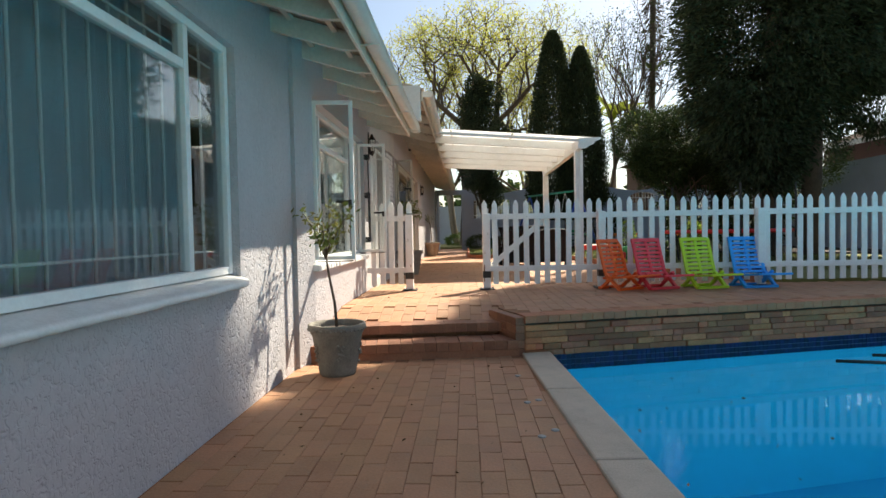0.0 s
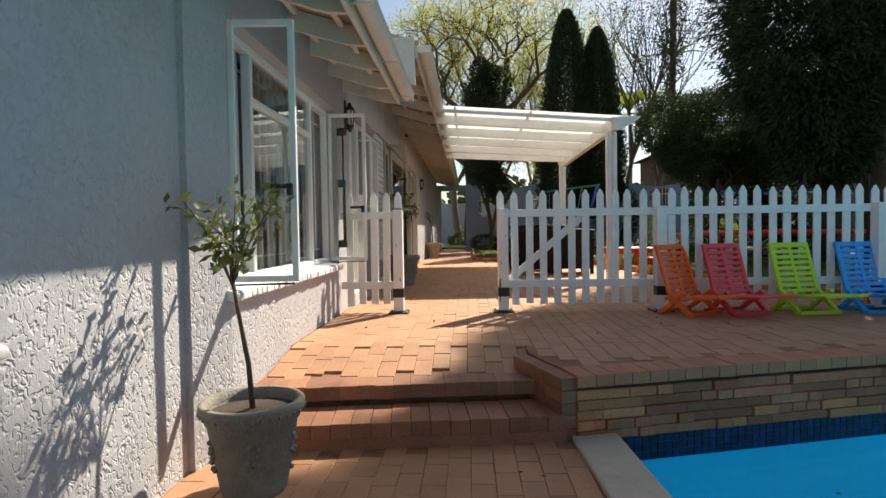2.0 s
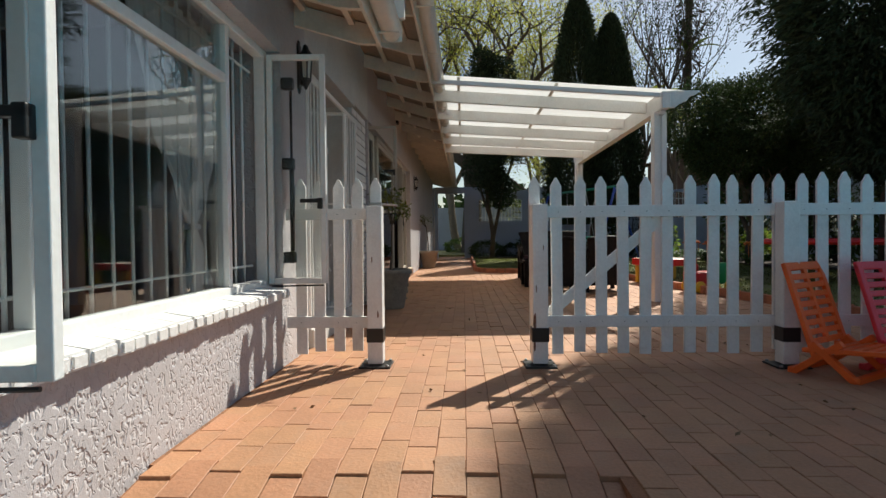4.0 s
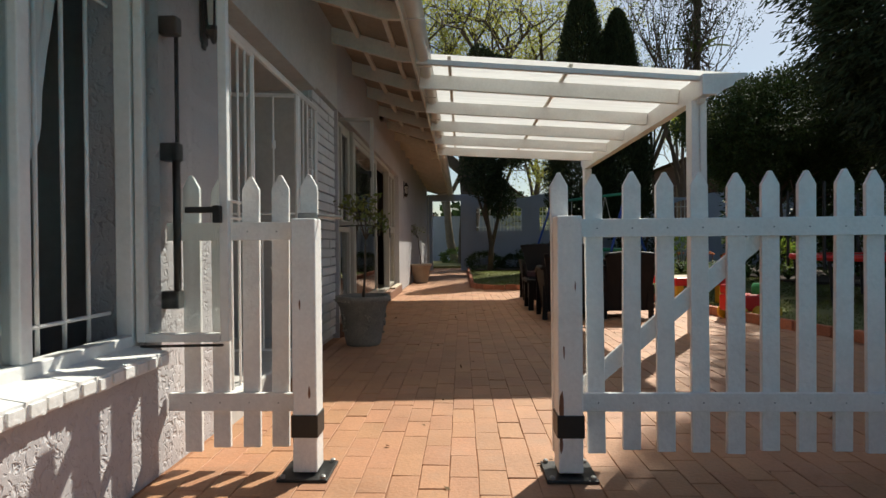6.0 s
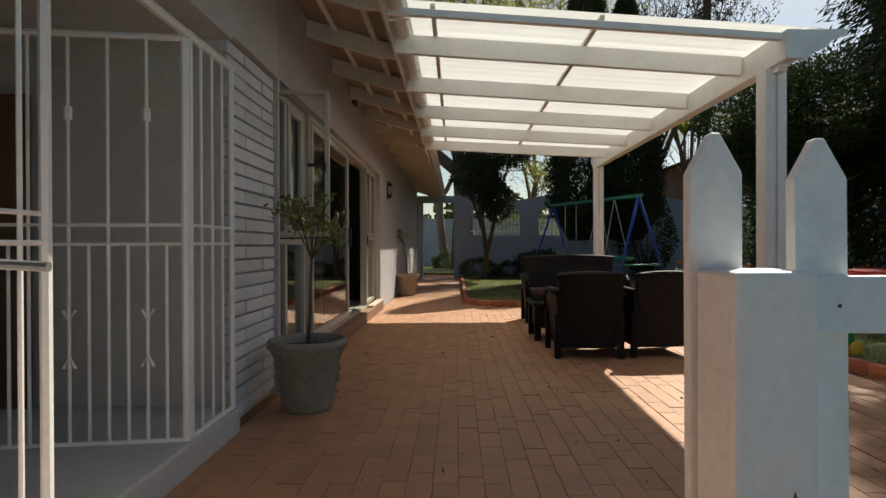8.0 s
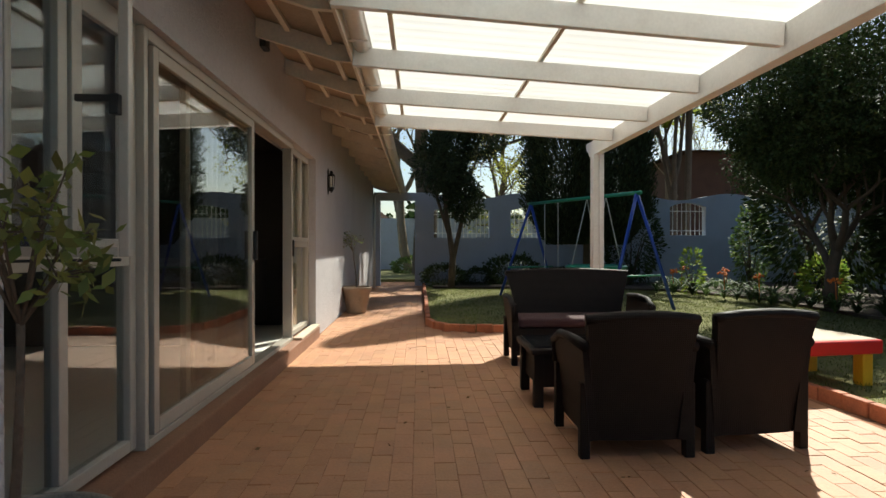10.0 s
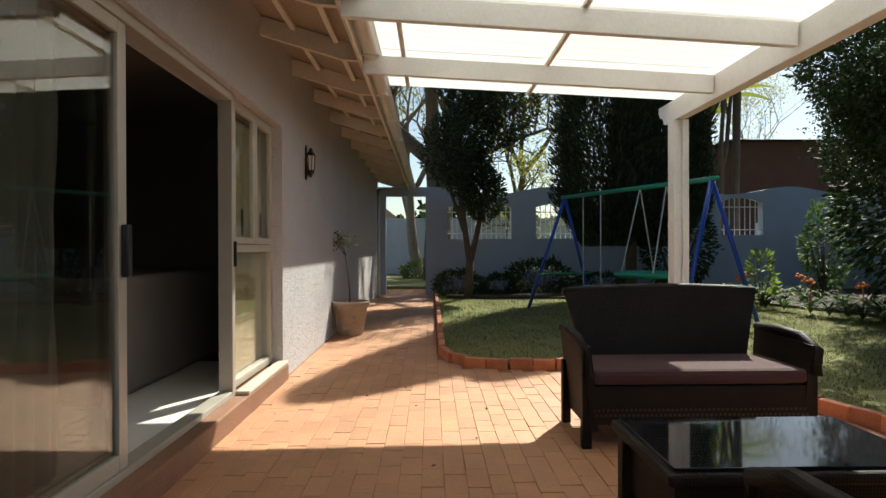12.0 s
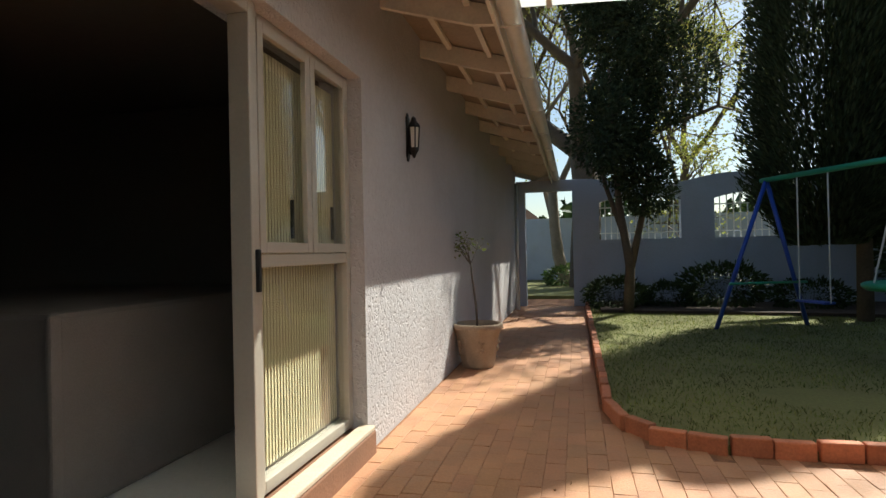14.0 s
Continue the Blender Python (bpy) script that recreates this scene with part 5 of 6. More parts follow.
# ---- garden wall across the far end ----
gw = bmesh.new()
GY = 23.4
HOLES = [(-1.06, -0.04, 0.3, 2.87, 0.0), (0.52, 2.16, 1.77, 2.58, 0.13), (2.80, 4.50, 1.77, 2.58, 0.13), (7.60, 8.70, 1.85, 2.70, 0.13)]
def wall_top(x):
    return 3.0 + 0.10 * math.cos((x - 0.1) * 2 * math.pi / 3.1) if x > -0.04 else 3.10
xs = sorted({round(-1.25 + i * 0.1, 3) for i in range(130)} | {h[0] for h in HOLES} | {h[1] for h in HOLES})
for xa, xb in zip(xs, xs[1:]):
    mid = (xa + xb) / 2
    hole = next((h for h in HOLES if h[0] <= mid <= h[1]), None)
    def strip(z0a, z0b, z1a, z1b):
        v = [gw.verts.new(q) for y in (GY, GY + 0.24) for q in ((xa, y, z0a), (xb, y, z0b), (xb, y, z1b), (xa, y, z1a))]
        for f in ((0, 1, 2, 3), (7, 6, 5, 4), (0, 4, 5, 1), (1, 5, 6, 2), (2, 6, 7, 3), (3, 7, 4, 0)):
            gw.faces.new([v[i] for i in f])
    ta, tb_ = wall_top(xa), wall_top(xb)
    if hole:
        def arch(x):
            u = (x - (hole[0] + hole[1]) / 2) / ((hole[1] - hole[0]) / 2)
            return hole[3] + hole[4] * (1 - min(1, u * u))
        if hole[2] > 0.35:
            strip(0.2, 0.2, hole[2], hole[2])
        strip(arch(xa), arch(xb), ta, tb_)
    else:
        strip(0.2, 0.2, ta, tb_)
bmesh.ops.remove_doubles(gw, verts=gw.verts[:], dist=1e-4)
structure("wall_garden", gw, M_WALL2, "pale blue-white garden wall with a wavy top and arched openings", "wall")
# third box is an added, unseen wall that cuts skylight reaching the house
structure("wall_boundary", boxes((11.6, 11.85, 6.0, 23.4, 0.2, 3.05), (11.85, 30, 9.0, 9.25, 0.2, 2.7), (12.5, 12.75, -6.4, 5.9, -0.3, 2.5)), M_WALL2, "pale blue-white boundary wall behind the planting, with an added unseen run past the pool", "wall")
structure("wall_beyond", boxes((-12, 14, 33.0, 33.3, 0.2, 2.8), (-6.2, -6.0, 23.4, 33, 0.2, 2.8)), M_WALL2, "white boundary wall beyond the gate opening", "wall")
for h in HOLES[1:]:
    g = thing("wall_grille", "white wrought-iron grille in an arched wall opening", "grille", group="wall grilles")
    n = round((h[1] - h[0]) / 0.13)
    for i in range(1, n):
        x = h[0] + (h[1] - h[0]) * i / n
        u = (x - (h[0] + h[1]) / 2) / ((h[1] - h[0]) / 2)
        part("bar", tubes((((x, GY + 0.12, h[2]), (x, GY + 0.12, h[3] + h[4] * (1 - u * u))), 0.012), sides=6), M_WHITE, g)
    for z in (h[2] + 0.14, h[3] - 0.12):
        part("rail", tubes((((h[0], GY + 0.12, z), (h[1], GY + 0.12, z)), 0.014), sides=6), M_WHITE, g)
dp = thing("downpipe", "white downpipe at the end of the house wall", "downpipe")
part("pipe", tubes((((-1.17, 22.6, D), (-1.17, 22.6, 2.95), (-0.42, 22.6, 3.08)), 0.04), sides=10), M_WHITE, dp, smooth=True)

# ---- swing set ----
sw = thing("swing_set", "blue and green steel swing set on the lawn", "swing set")
A, B = Vector((2.65, 19.65, 2.50)), Vector((3.87, 16.45, 2.46))
bd = (B - A).normalized()
pd_ = Vector((-bd.y, bd.x, 0)).normalized()
part("top_bar", tubes(((A - bd * 0.1, B + bd * 0.1), 0.035), sides=10), M_SWGREEN, sw, smooth=True)
for Q, s in ((A, -1), (B, 1)):
    for k in (-1, 1):
        foot = Q + pd_ * k * 0.72 + bd * 0.15 * s
        foot.z = D + 0.03
        part("leg", tubes(((Q, foot), 0.030), sides=10), M_SWBLUE, sw, smooth=True)
    part("cross_bar", tubes(((Q + pd_ * 0.6 + Vector((0, 0, -1.45)), Q - pd_ * 0.6 + Vector((0, 0, -1.45))), 0.018), sides=8), M_SWGREEN, sw, smooth=True)
C = A.lerp(B, 0.68)
disc = part("nest_seat", lathe([(0.0, -0.02), (0.46, -0.02), (0.54, -0.035), (0.58, 0.0), (0.58, 0.03), (0.54, 0.05), (0.49, 0.02), (0.0, 0.0)], 36), M_SWGREEN, sw, "green round nest swing seat", True)
disc.matrix_local = pose(C.x, C.y, 1.12)
for k in (-1, 1):
    for j in (-1, 1):
        p = C + bd * 0.28 * k
        q = Vector((C.x, C.y, 1.14)) + bd * 0.34 * k + pd_ * 0.32 * j
        part("rope", tubes(((p, q), 0.010), sides=6), M_ROPE, sw)
S = A.lerp(B, 0.24)
for k in (-0.5, 0.5):
    p = S + bd * 0.5 * k
    part("rope", tubes(((p, Vector((p.x, p.y, 0.85))), 0.009), sides=6), M_ROPE, sw)
part("plank_seat", boxes((-0.24, 0.24, -0.08, 0.08, -0.015, 0.015), bevel=0.006), M_SWBLUE, sw).matrix_local = pose(S.x, S.y, 0.85, 0, 0, math.degrees(math.atan2(bd.y, bd.x)))

# ---- toys on the paving ----
tt = thing("play_table", "red and yellow plastic children's play table", "play table", pose(3.36, 11.44, D, 0, 0, 8))
part("tabletop", boxes((-0.38, 0.38, -0.34, 0.34, 0.40, 0.43), bevel=0.012), M_COPING, tt, "faded cream table top")
part("rim", boxes((-0.40, 0.40, -0.37, -0.33, 0.31, 0.425), (-0.40, 0.40, 0.33, 0.37, 0.31, 0.425), (-0.41, -0.37, -0.33, 0.33, 0.31, 0.425), (0.37, 0.41, -0.33, 0.33, 0.31, 0.425), bevel=0.015), M_RED, tt)
for sx in (-0.31, 0.31):
    for sy in (-0.27, 0.27):
        part("leg", boxes((sx - 0.05, sx + 0.05, sy - 0.05, sy + 0.05, 0, 0.32), bevel=0.014), M_YELLOW, tt)
tr = thing("toy_train", "red and green plastic ride-on toy train", "toy", pose(3.55, 9.9, D, 0, 0, 15))
part("boiler", lathe([(0.0, 0.0), (0.11, 0.0), (0.13, 0.03), (0.13, 0.26), (0.11, 0.30), (0.0, 0.30)], 20), M_DGREEN, tr, smooth=True).matrix_local = pose(0.10, 0, 0.12)
part("body", boxes((-0.42, -0.02, -0.14, 0.14, 0.10, 0.30), (-0.42, -0.34, -0.13, 0.13, 0.30, 0.42), bevel=0.03), M_RED, tr)
for sx in (-0.34, -0.1, 0.14):
    for sy in (-0.15, 0.15):
        part("wheel", lathe([(0.0, -0.02), (0.075, -0.02), (0.085, -0.01), (0.085, 0.01), (0.075, 0.02), (0.0, 0.02)], 18), M_YELLOW, tr, smooth=True).matrix_local = pose(sx, sy, 0.085, 90)
tp = thing("trampoline", "round red-edged garden trampoline on black legs", "trampoline", pose(6.3, 11.2, D + 0.04))
part("pad", lathe([(1.05, 0.66), (1.05, 0.70), (1.40, 0.70), (1.42, 0.66), (1.40, 0.62), (1.05, 0.66)], 40), M_RED, tp, "red padded rim")
part("mat", lathe([(1.05, 0.675), (0.0, 0.66)], 40), M_BLACK, tp)
for k in range(6):
    a = k * math.pi / 3 + 0.3
    part("leg", tubes((((1.3 * math.cos(a), 1.3 * math.sin(a), 0), (1.38 * math.cos(a), 1.38 * math.sin(a), 0.66)), 0.022), sides=8), M_BLACK, tp)
    part("pole", tubes((((1.46 * math.cos(a), 1.46 * math.sin(a), 0.5), (1.46 * math.cos(a), 1.46 * math.sin(a), 1.7)), 0.022), sides=8), M_BLACK, tp)

# small steel anchor caps let into the patio and terrace
for k, (x, y) in enumerate(((0.52, 1.95), (0.52, 1.25), (0.53, 0.62), (0.60, 1.30), (0.62, 0.72))):
    ac = thing("anchor_cap", "small round steel anchor cap set in the paving", "anchor cap", pose(x, y, 0.0), "anchor caps in the paving")
    part("cap", lathe([(0.024, -0.01), (0.024, 0.003), (0.018, 0.006), (0.0, 0.006)], 16), M_STEEL, ac, smooth=True)

# leaf litter, and the cleaner's hose in the pool
rg = np.random.RandomState(55)
n = 130
lit = np.stack([rg.uniform(-1.1, 2.6, n), rg.uniform(3.7, 14.0, n), np.full(n, D + 0.004)], 1)
lit2 = np.stack([rg.uniform(-1.2, 0.6, 40), rg.uniform(-1.5, 2.3, 40), np.full(40, 0.005)], 1)
lit3 = np.stack([rg.uniform(1.2, 5.0, 60), rg.uniform(-0.5, 2.7, 60), np.full(60, WATER + 0.003)], 1)
fl = np.concatenate([lit, lit2, lit3])
dirs = rg.normal(0, 1, (len(fl), 3))
dirs[:, 2] = 0.15
tagged(leaf_cloud("leaf_litter", fl, dirs, 0.028, mat("dry_leaf", (0.22, 0.13, 0.06), 0.8, 0.4, 9, 60, 0.0), None, 0.5, 0.0, 56), "scattered dry leaves on paving and water", "leaves", "", "stuff")
hs = thing("pool_hose", "dark floating cleaner hose curled in the pool", "hose")
part("hose", tubes(([(3.60, 2.95, WATER), (3.85, 2.84, WATER + 0.01), (4.15, 2.80, WATER), (4.6, 2.86, WATER + 0.01), (5.2, 2.6, WATER), (5.6, 2.0, WATER)], 0.016), (([(4.1, 3.18, WATER), (4.5, 3.12, WATER), (5.0, 3.2, WATER)]), 0.016), sides=8), M_BLACK, hs, smooth=True)

# ---- trees and planting ----
def crown_points(n, centre, radii, seed, shape="ball", shellness=0.5, lumps=1.3):
    """Points through an uneven crown, thicker near its outside, and outward directions."""
    rg = np.random.RandomState(seed)
    u = rg.normal(0, 1, (n, 3))
    u /= np.linalg.norm(u, axis=1)[:, None]
    rad = rg.uniform(0, 1, n) ** (1 / 3) * (1 - shellness) + shellness * rg.uniform(0.75, 1.0, n)
    lump = np.array([noise.noise(Vector(v) * lumps + Vector((seed * 3.1, 0, 0))) for v in u]) * 0.22 + np.array([noise.noise(Vector(v) * lumps * 4.1 + Vector((0, seed * 1.7, 0))) for v in u]) * 0.16
    rad = rad * (1 + lump)
    p = u * rad[:, None]
    if shape == "cone":
        h = (p[:, 2] + 1) / 2
        taper = np.clip(1.25 * (1 - np.clip(h, 0, 1)) ** 0.8, 0.03, 1.0) * np.clip(h * 5 + 0.35, 0, 1)
        a = np.arctan2(p[:, 1], p[:, 0])
        rr = np.sqrt(rg.uniform(0.35, 1, n)) * (1 + 0.16 * np.sin(a * 7 + h * 9) + lump * 0.7)
        p[:, 0], p[:, 1] = np.cos(a) * rr * taper, np.sin(a) * rr * taper
        h2 = rg.uniform(0, 1, n) ** 1.25
        p[:, 2] = h2 * 2 - 1
        taper = np.clip(1.25 * (1 - h2) ** 0.52, 0.02, 1.0) * np.clip(h2 * 5 + 0.4, 0, 1)
        p[:, 0], p[:, 1] = np.cos(a) * rr * taper, np.sin(a) * rr * taper
        u = np.stack([np.cos(a) * 0.5, np.sin(a) * 0.5, np.full(n, 0.9)], 1)
    return p * np.array(radii) + np.array(centre), u


def branches(bm, base, top_h, seed, spread, levels=4, r0=0.2, lean=(0, 0), tips=None, kids=3, up=0.35):
    """A tapered trunk that divides, limb by limb; ends gather in tips."""
    r = random.Random(seed)
    def grow(p, d, L, rad, lev):
        q = p
        pts, rr = [p], [rad]
        for k in range(3):
            d = (d + Vector((r.uniform(-1, 1), r.uniform(-1, 1), r.uniform(-0.4, 0.8))) * 0.16).normalized()
            q = q + d * L / 3
            pts.append(q)
            rr.append(rad * (1 - 0.10 * (k + 1)))
        tube(bm, pts, rr, 8 if lev < 2 else 5 if lev < 4 else 3, False)
        if lev >= levels:
            tips.append((q, d))
            tips.append((pts[2], d))
            return
        n = kids if lev else kids + 1
        for k in range(n):
            a = 2 * math.pi * (k + r.uniform(-0.3, 0.3)) / n
            side_ = d.cross(Vector((math.cos(a), math.sin(a), 0.3))).normalized()
            nd = (d * up + side_ * spread * r.uniform(0.6, 1.2) + Vector((0, 0, 0.35))).normalized()
            grow(pts[-1 if k else -2], nd, L * r.uniform(0.62, 0.85), rr[-1] * 0.80, lev + 1)
    grow(Vector(base), Vector((lean[0], lean[1], 1)).normalized(), top_h, r0, 0)
    return bm


def tree(label, base, trunk_h, seed, spread, levels, r0, leaf_n, leaf_size, leaf_mat, lean=(0, 0), bark=M_BARK, kids=3, scatter=0.35, up=0.35, name="tree"):
    t = thing(name, label, "tree", pose(*base))
    tips = []
    bm = branches(bmesh.new(), (0, 0, 0), trunk_h, seed, spread, levels, r0, lean, tips, kids, up)
    part("trunk", bm, bark, t, smooth=True)
    if leaf_n:
        rg = np.random.RandomState(seed)
        tp_ = np.array([tuple(q[0]) for q in tips])
        c = tp_[rg.randint(0, len(tp_), leaf_n)] + rg.normal(0, scatter, (leaf_n, 3))
        leaf_cloud("crown", c, rg.normal(0, 1, (leaf_n, 3)), leaf_size, leaf_mat, t, 0.5, 0.4, seed)
    return t


def conifer(label, base, h, rad, n, seed, leaf=0.16, z0=0.6, material=M_CONIFER, shape="cone", twin=False):
    t = thing("conifer", label, "tree", pose(*base))
    part("trunk", tubes((((0, 0, 0), (0.03, 0, h * 0.5), (0, 0, h * 0.9)), [0.12, 0.09, 0.03])), M_BARK, t, smooth=True)
    cs = [((0, 0, (h + z0) / 2), (rad, rad, (h - z0) / 2))] if not twin else [((-rad * 0.34, 0, (h + z0) / 2), (rad * 0.66, rad * 0.75, (h - z0) / 2)), ((rad * 0.42, 0.15, (h * 0.93 + z0) / 2), (rad * 0.60, rad * 0.75, (h * 0.93 - z0) / 2))]
    ps, us = [], []
    for i, (c, rr) in enumerate(cs):
        p, u = crown_points(n // len(cs), c, rr, seed + i, shape, 0.55, 1.6)
        ps.append(p)
        us.append(u)
    leaf_cloud("crown", np.concatenate(ps), np.concatenate(us), leaf, material, t, 0.24, 0.35, seed)
    return t


def bush(label, base, radii, n, seed, leaf, material, name="shrub", shellness=0.6):
    t = thing(name, label, "shrub", pose(*base))
    r = random.Random(seed)
    bm = bmesh.new()
    for k in range(7):
        a = r.uniform(0, 6.28)
        tube(bm, [(0, 0, 0), (math.cos(a) * radii[0] * 0.3, math.sin(a) * radii[1] * 0.3, radii[2] * 0.6), (math.cos(a) * radii[0] * 0.7, math.sin(a) * radii[1] * 0.7, radii[2] * 1.3)], [0.03 * radii[2], 0.02 * radii[2], 0.004], 5)
    part("stem", bm, M_BARK, t)
    p, u = crown_points(n, (0, 0, radii[2] * 1.02), radii, seed, "ball", shellness, 2.2)
    p[:, 2] = np.maximum(p[:, 2], 0.03)
    leaf_cloud("foliage", p, u, leaf, material, t, 0.5, 0.7, seed)
    return t


# the great dark conifer to the right of the pool: several lumps on two trunks
big = thing("great_conifer", "huge dense dark conifer towering over the fence", "tree", pose(8.4, 12.3, D))
part("trunk", tubes((((-0.5, 0, 0), (-0.4, 0, 4), (-0.2, 0.2, 9)), [0.30, 0.24, 0.1]), (((0.6, 0.2, 0), (0.7, 0.1, 4), (0.5, 0, 9)), [0.26, 0.2, 0.1]), sides=10), M_BARK, big, smooth=True)
ps, us = [], []
# lumps centred above z 12 are out of view, added to shade patio and terrace
for i, (cx, cy, cz, rx, ry, rz, n) in enumerate(((-0.2, 0, 7.6, 2.75, 3.0, 5.4, 100000), (-1.1, -0.5, 5.0, 1.7, 1.6, 3.0, 44000), (1.45, 0.3, 6.5, 1.75, 1.7, 2.7, 44000), (-1.0, -0.6, 9.4, 2.05, 2.2, 3.4, 60000), (2.2, 0.2, 5.6, 1.0, 1.2, 1.6, 18000), (-0.2, -0.7, 13.3, 2.35, 2.7, 4.6, 66000), (1.0, -1.3, 14.5, 2.3, 2.9, 4.6, 50000), (-0.8, -0.4, 3.2, 1.15, 1.1, 1.7, 18000), (3.4, 0.6, 9.0, 2.0, 2.2, 5.0, 60000), (-1.2, -1.3, 12.6, 1.6, 1.6, 3.4, 44000), (2.6, 0.6, 4.6, 1.1, 1.2, 1.6, 16000))):
    p, u = crown_points(n, (cx, cy, cz), (rx, ry, rz), 20 + i, "ball", 0.6, 2.6)
    keep = np.array([noise.noise(Vector(q) * 1.5) + 0.5 * noise.noise(Vector(q) * 3.7) for q in p]) > -0.27
    p, u = p[keep], u[keep]
    u[:, 2] = u[:, 2] * 0.4 - 0.35
    ps.append(p)
    us.append(u)
leaf_cloud("crown", np.concatenate(ps), np.concatenate(us), 0.16, M_CONIFER, big, 0.22, 0.4, 21)

conifer("twin-topped dark green cypress behind the lawn", (4.25, 20.6, D), 8.75, 1.50, 180000, 31, 0.115, 1.2, twin=True)
# narrow dark tree before the garden wall
t = thing("conifer", "dark juniper-like tree with a forked bare trunk", "tree", pose(0.92, 21.6, D))
part("trunk", tubes((((0, 0, 0), (0.05, 0, 0.9), (-0.12, 0, 2.0), (-0.25, 0, 4.5)), [0.10, 0.085, 0.06, 0.03]), (((0.05, 0, 0.8), (0.28, 0.05, 1.8), (0.5, 0.1, 3.2)), [0.07, 0.055, 0.03]), (((0.0, 0, 1.3), (-0.35, 0.1, 2.4), (-0.5, 0.1, 3.2)), [0.05, 0.04, 0.02]), sides=8), M_BARK, t, smooth=True)
ps, us = [], []
rl = random.Random(44)
for i in range(20):
    cz = 2.35 + 4.6 * (i / 19) ** 0.9
    rr = 0.38 + 0.30 * math.sin(math.pi * min(1, (cz - 1.8) / 5.4)) * rl.uniform(0.7, 1.2)
    off = rl.uniform(0, 0.95) * (1 - max(0, cz - 5) / 3)
    az = rl.uniform(0, 6.28)
    p, u = crown_points(2600, (math.cos(az) * off * 1.25 - 0.05, math.sin(az) * off + 0.1, cz), (rr, rr, rr * 1.35), 40 + i, "ball", 0.35, 2.4)
    ps.append(p)
    us.append(u)
leaf_cloud("crown", np.concatenate(ps), np.concatenate(us), 0.085, M_CONIFER, t, 0.40, 0.6, 41)

tree("tall spreading tree with bare limbs and fresh yellow-green leaves", (0.30, 28.5, D), 4.2, 3, 1.0, 6, 0.50, 34000, 0.11, M_SPRING, (0.10, 0.0), M_BARK, 3, 0.22, 0.5)
tree("tall tree with bare limbs and fresh yellow-green leaves", (4.0, 34.0, D), 4.5, 8, 0.7, 5, 0.20, 15000, 0.10, M_SPRING, (0.05, 0.0), M_BARK, 3, 0.3, 0.55)
tree("leaning tree with a pale trunk beyond the opening", (-0.30, 30.5, D), 3.2, 14, 0.6, 4, 0.22, 3500, 0.10, M_SPRING, (-0.14, 0.0), M_BARKPALE, 3, 0.5)
tree("thin bare-branched tree beyond the garden", (11.5, 30.0, D), 2.7, 17, 0.6, 5, 0.08, 4000, 0.09, M_SPRING, (0.0, 0.0), M_BARKPALE, 3, 0.16, 0.6)
tree("slim dark multi-stemmed tree behind the wall", (8.6, 25.5, D), 3.4, 23, 0.45, 4, 0.14, 2400, 0.10, M_DARKLEAF, (0.05, 0.0), M_BARK, 3, 0.16, 0.8)
tree("slim dark tree behind the wall", (7.2, 26.2, D), 4.0, 26, 0.4, 4, 0.13, 2400, 0.10, M_DARKLEAF, (-0.06, 0.0), M_BARK, 3, 0.16, 0.8)

# broadleaf tree over the lawn's right side
t = thing("tree", "dense glossy broadleaf tree over the flower bed", "tree", pose(7.2, 16.2, D))
tips = []
part("trunk", branches(bmesh.new(), (0, 0, 0), 1.1, 51, 0.6, 3, 0.12, (0, 0), tips, 3), M_BARK, t, smooth=True)
ps, us = [], []
for i, (cx, cy, cz, rx, rz, n) in enumerate(((0, 0, 3.4, 1.7, 1.3, 15000), (-1.3, -0.3, 3.7, 1.15, 0.95, 7000), (-0.6, -1.6, 3.6, 1.1, 0.9, 6000), (-0.8, -0.5, 3.0, 1.1, 0.9, 7000), (0.9, 0.5, 2.9, 1.2, 1.1, 7000), (1.4, -1.4, 3.2, 1.4, 1.4, 9000), (2.0, 0.4, 3.9, 1.4, 1.3, 8000), (0.2, 1.2, 2.9, 1.3, 1.1, 6000), (2.4, -2.2, 2.9, 1.3, 1.6, 9000))):
    p, u = crown_points(int(n * 2.2), (cx, cy, cz), (rx, rx, rz), 60 + i, "ball", 0.6, 2.4)
    keep = p[:, 2] > 1.95 + 0.35 * np.sin(p[:, 0] * 2.7) * np.cos(p[:, 1] * 2.1)
    ps.append(p[keep])
    us.append(u[keep])
leaf_cloud("crown", np.concatenate(ps), np.concatenate(us), 0.062, M_DARKLEAF, t, 0.5, 0.7, 61)

# shaggy palm trunk and broad paddle leaves
pm = thing("palm", "tall shaggy palm trunk with a few ragged fronds", "palm tree", pose(9.3, 26.0, D))
bm = bmesh.new()
r = random.Random(71)
tube(bm, [(0, 0, 0), (0.1, 0, 3), (0.15, 0, 6), (0.2, 0, 9.0), (0.25, 0, 14.2)], [0.13, 0.11, 0.12, 0.14, 0.15], 10)
part("trunk", bm, M_BARK, pm)
rg = np.random.RandomState(72)
n = 900
zz = rg.uniform(8.0, 14.2, n)
aa = rg.uniform(0, 6.28, n)
lump = 0.13 + 0.14 * np.abs(np.sin(zz * 2.3 + aa))
pp = np.stack([0.2 + np.cos(aa) * lump, np.sin(aa) * lump, zz], 1)
leaf_cloud("bark_shag", pp, np.stack([np.cos(aa), np.sin(aa), np.full(n, -0.9)], 1), 0.34, M_BARK, pm, 0.16, 0.4, 73)


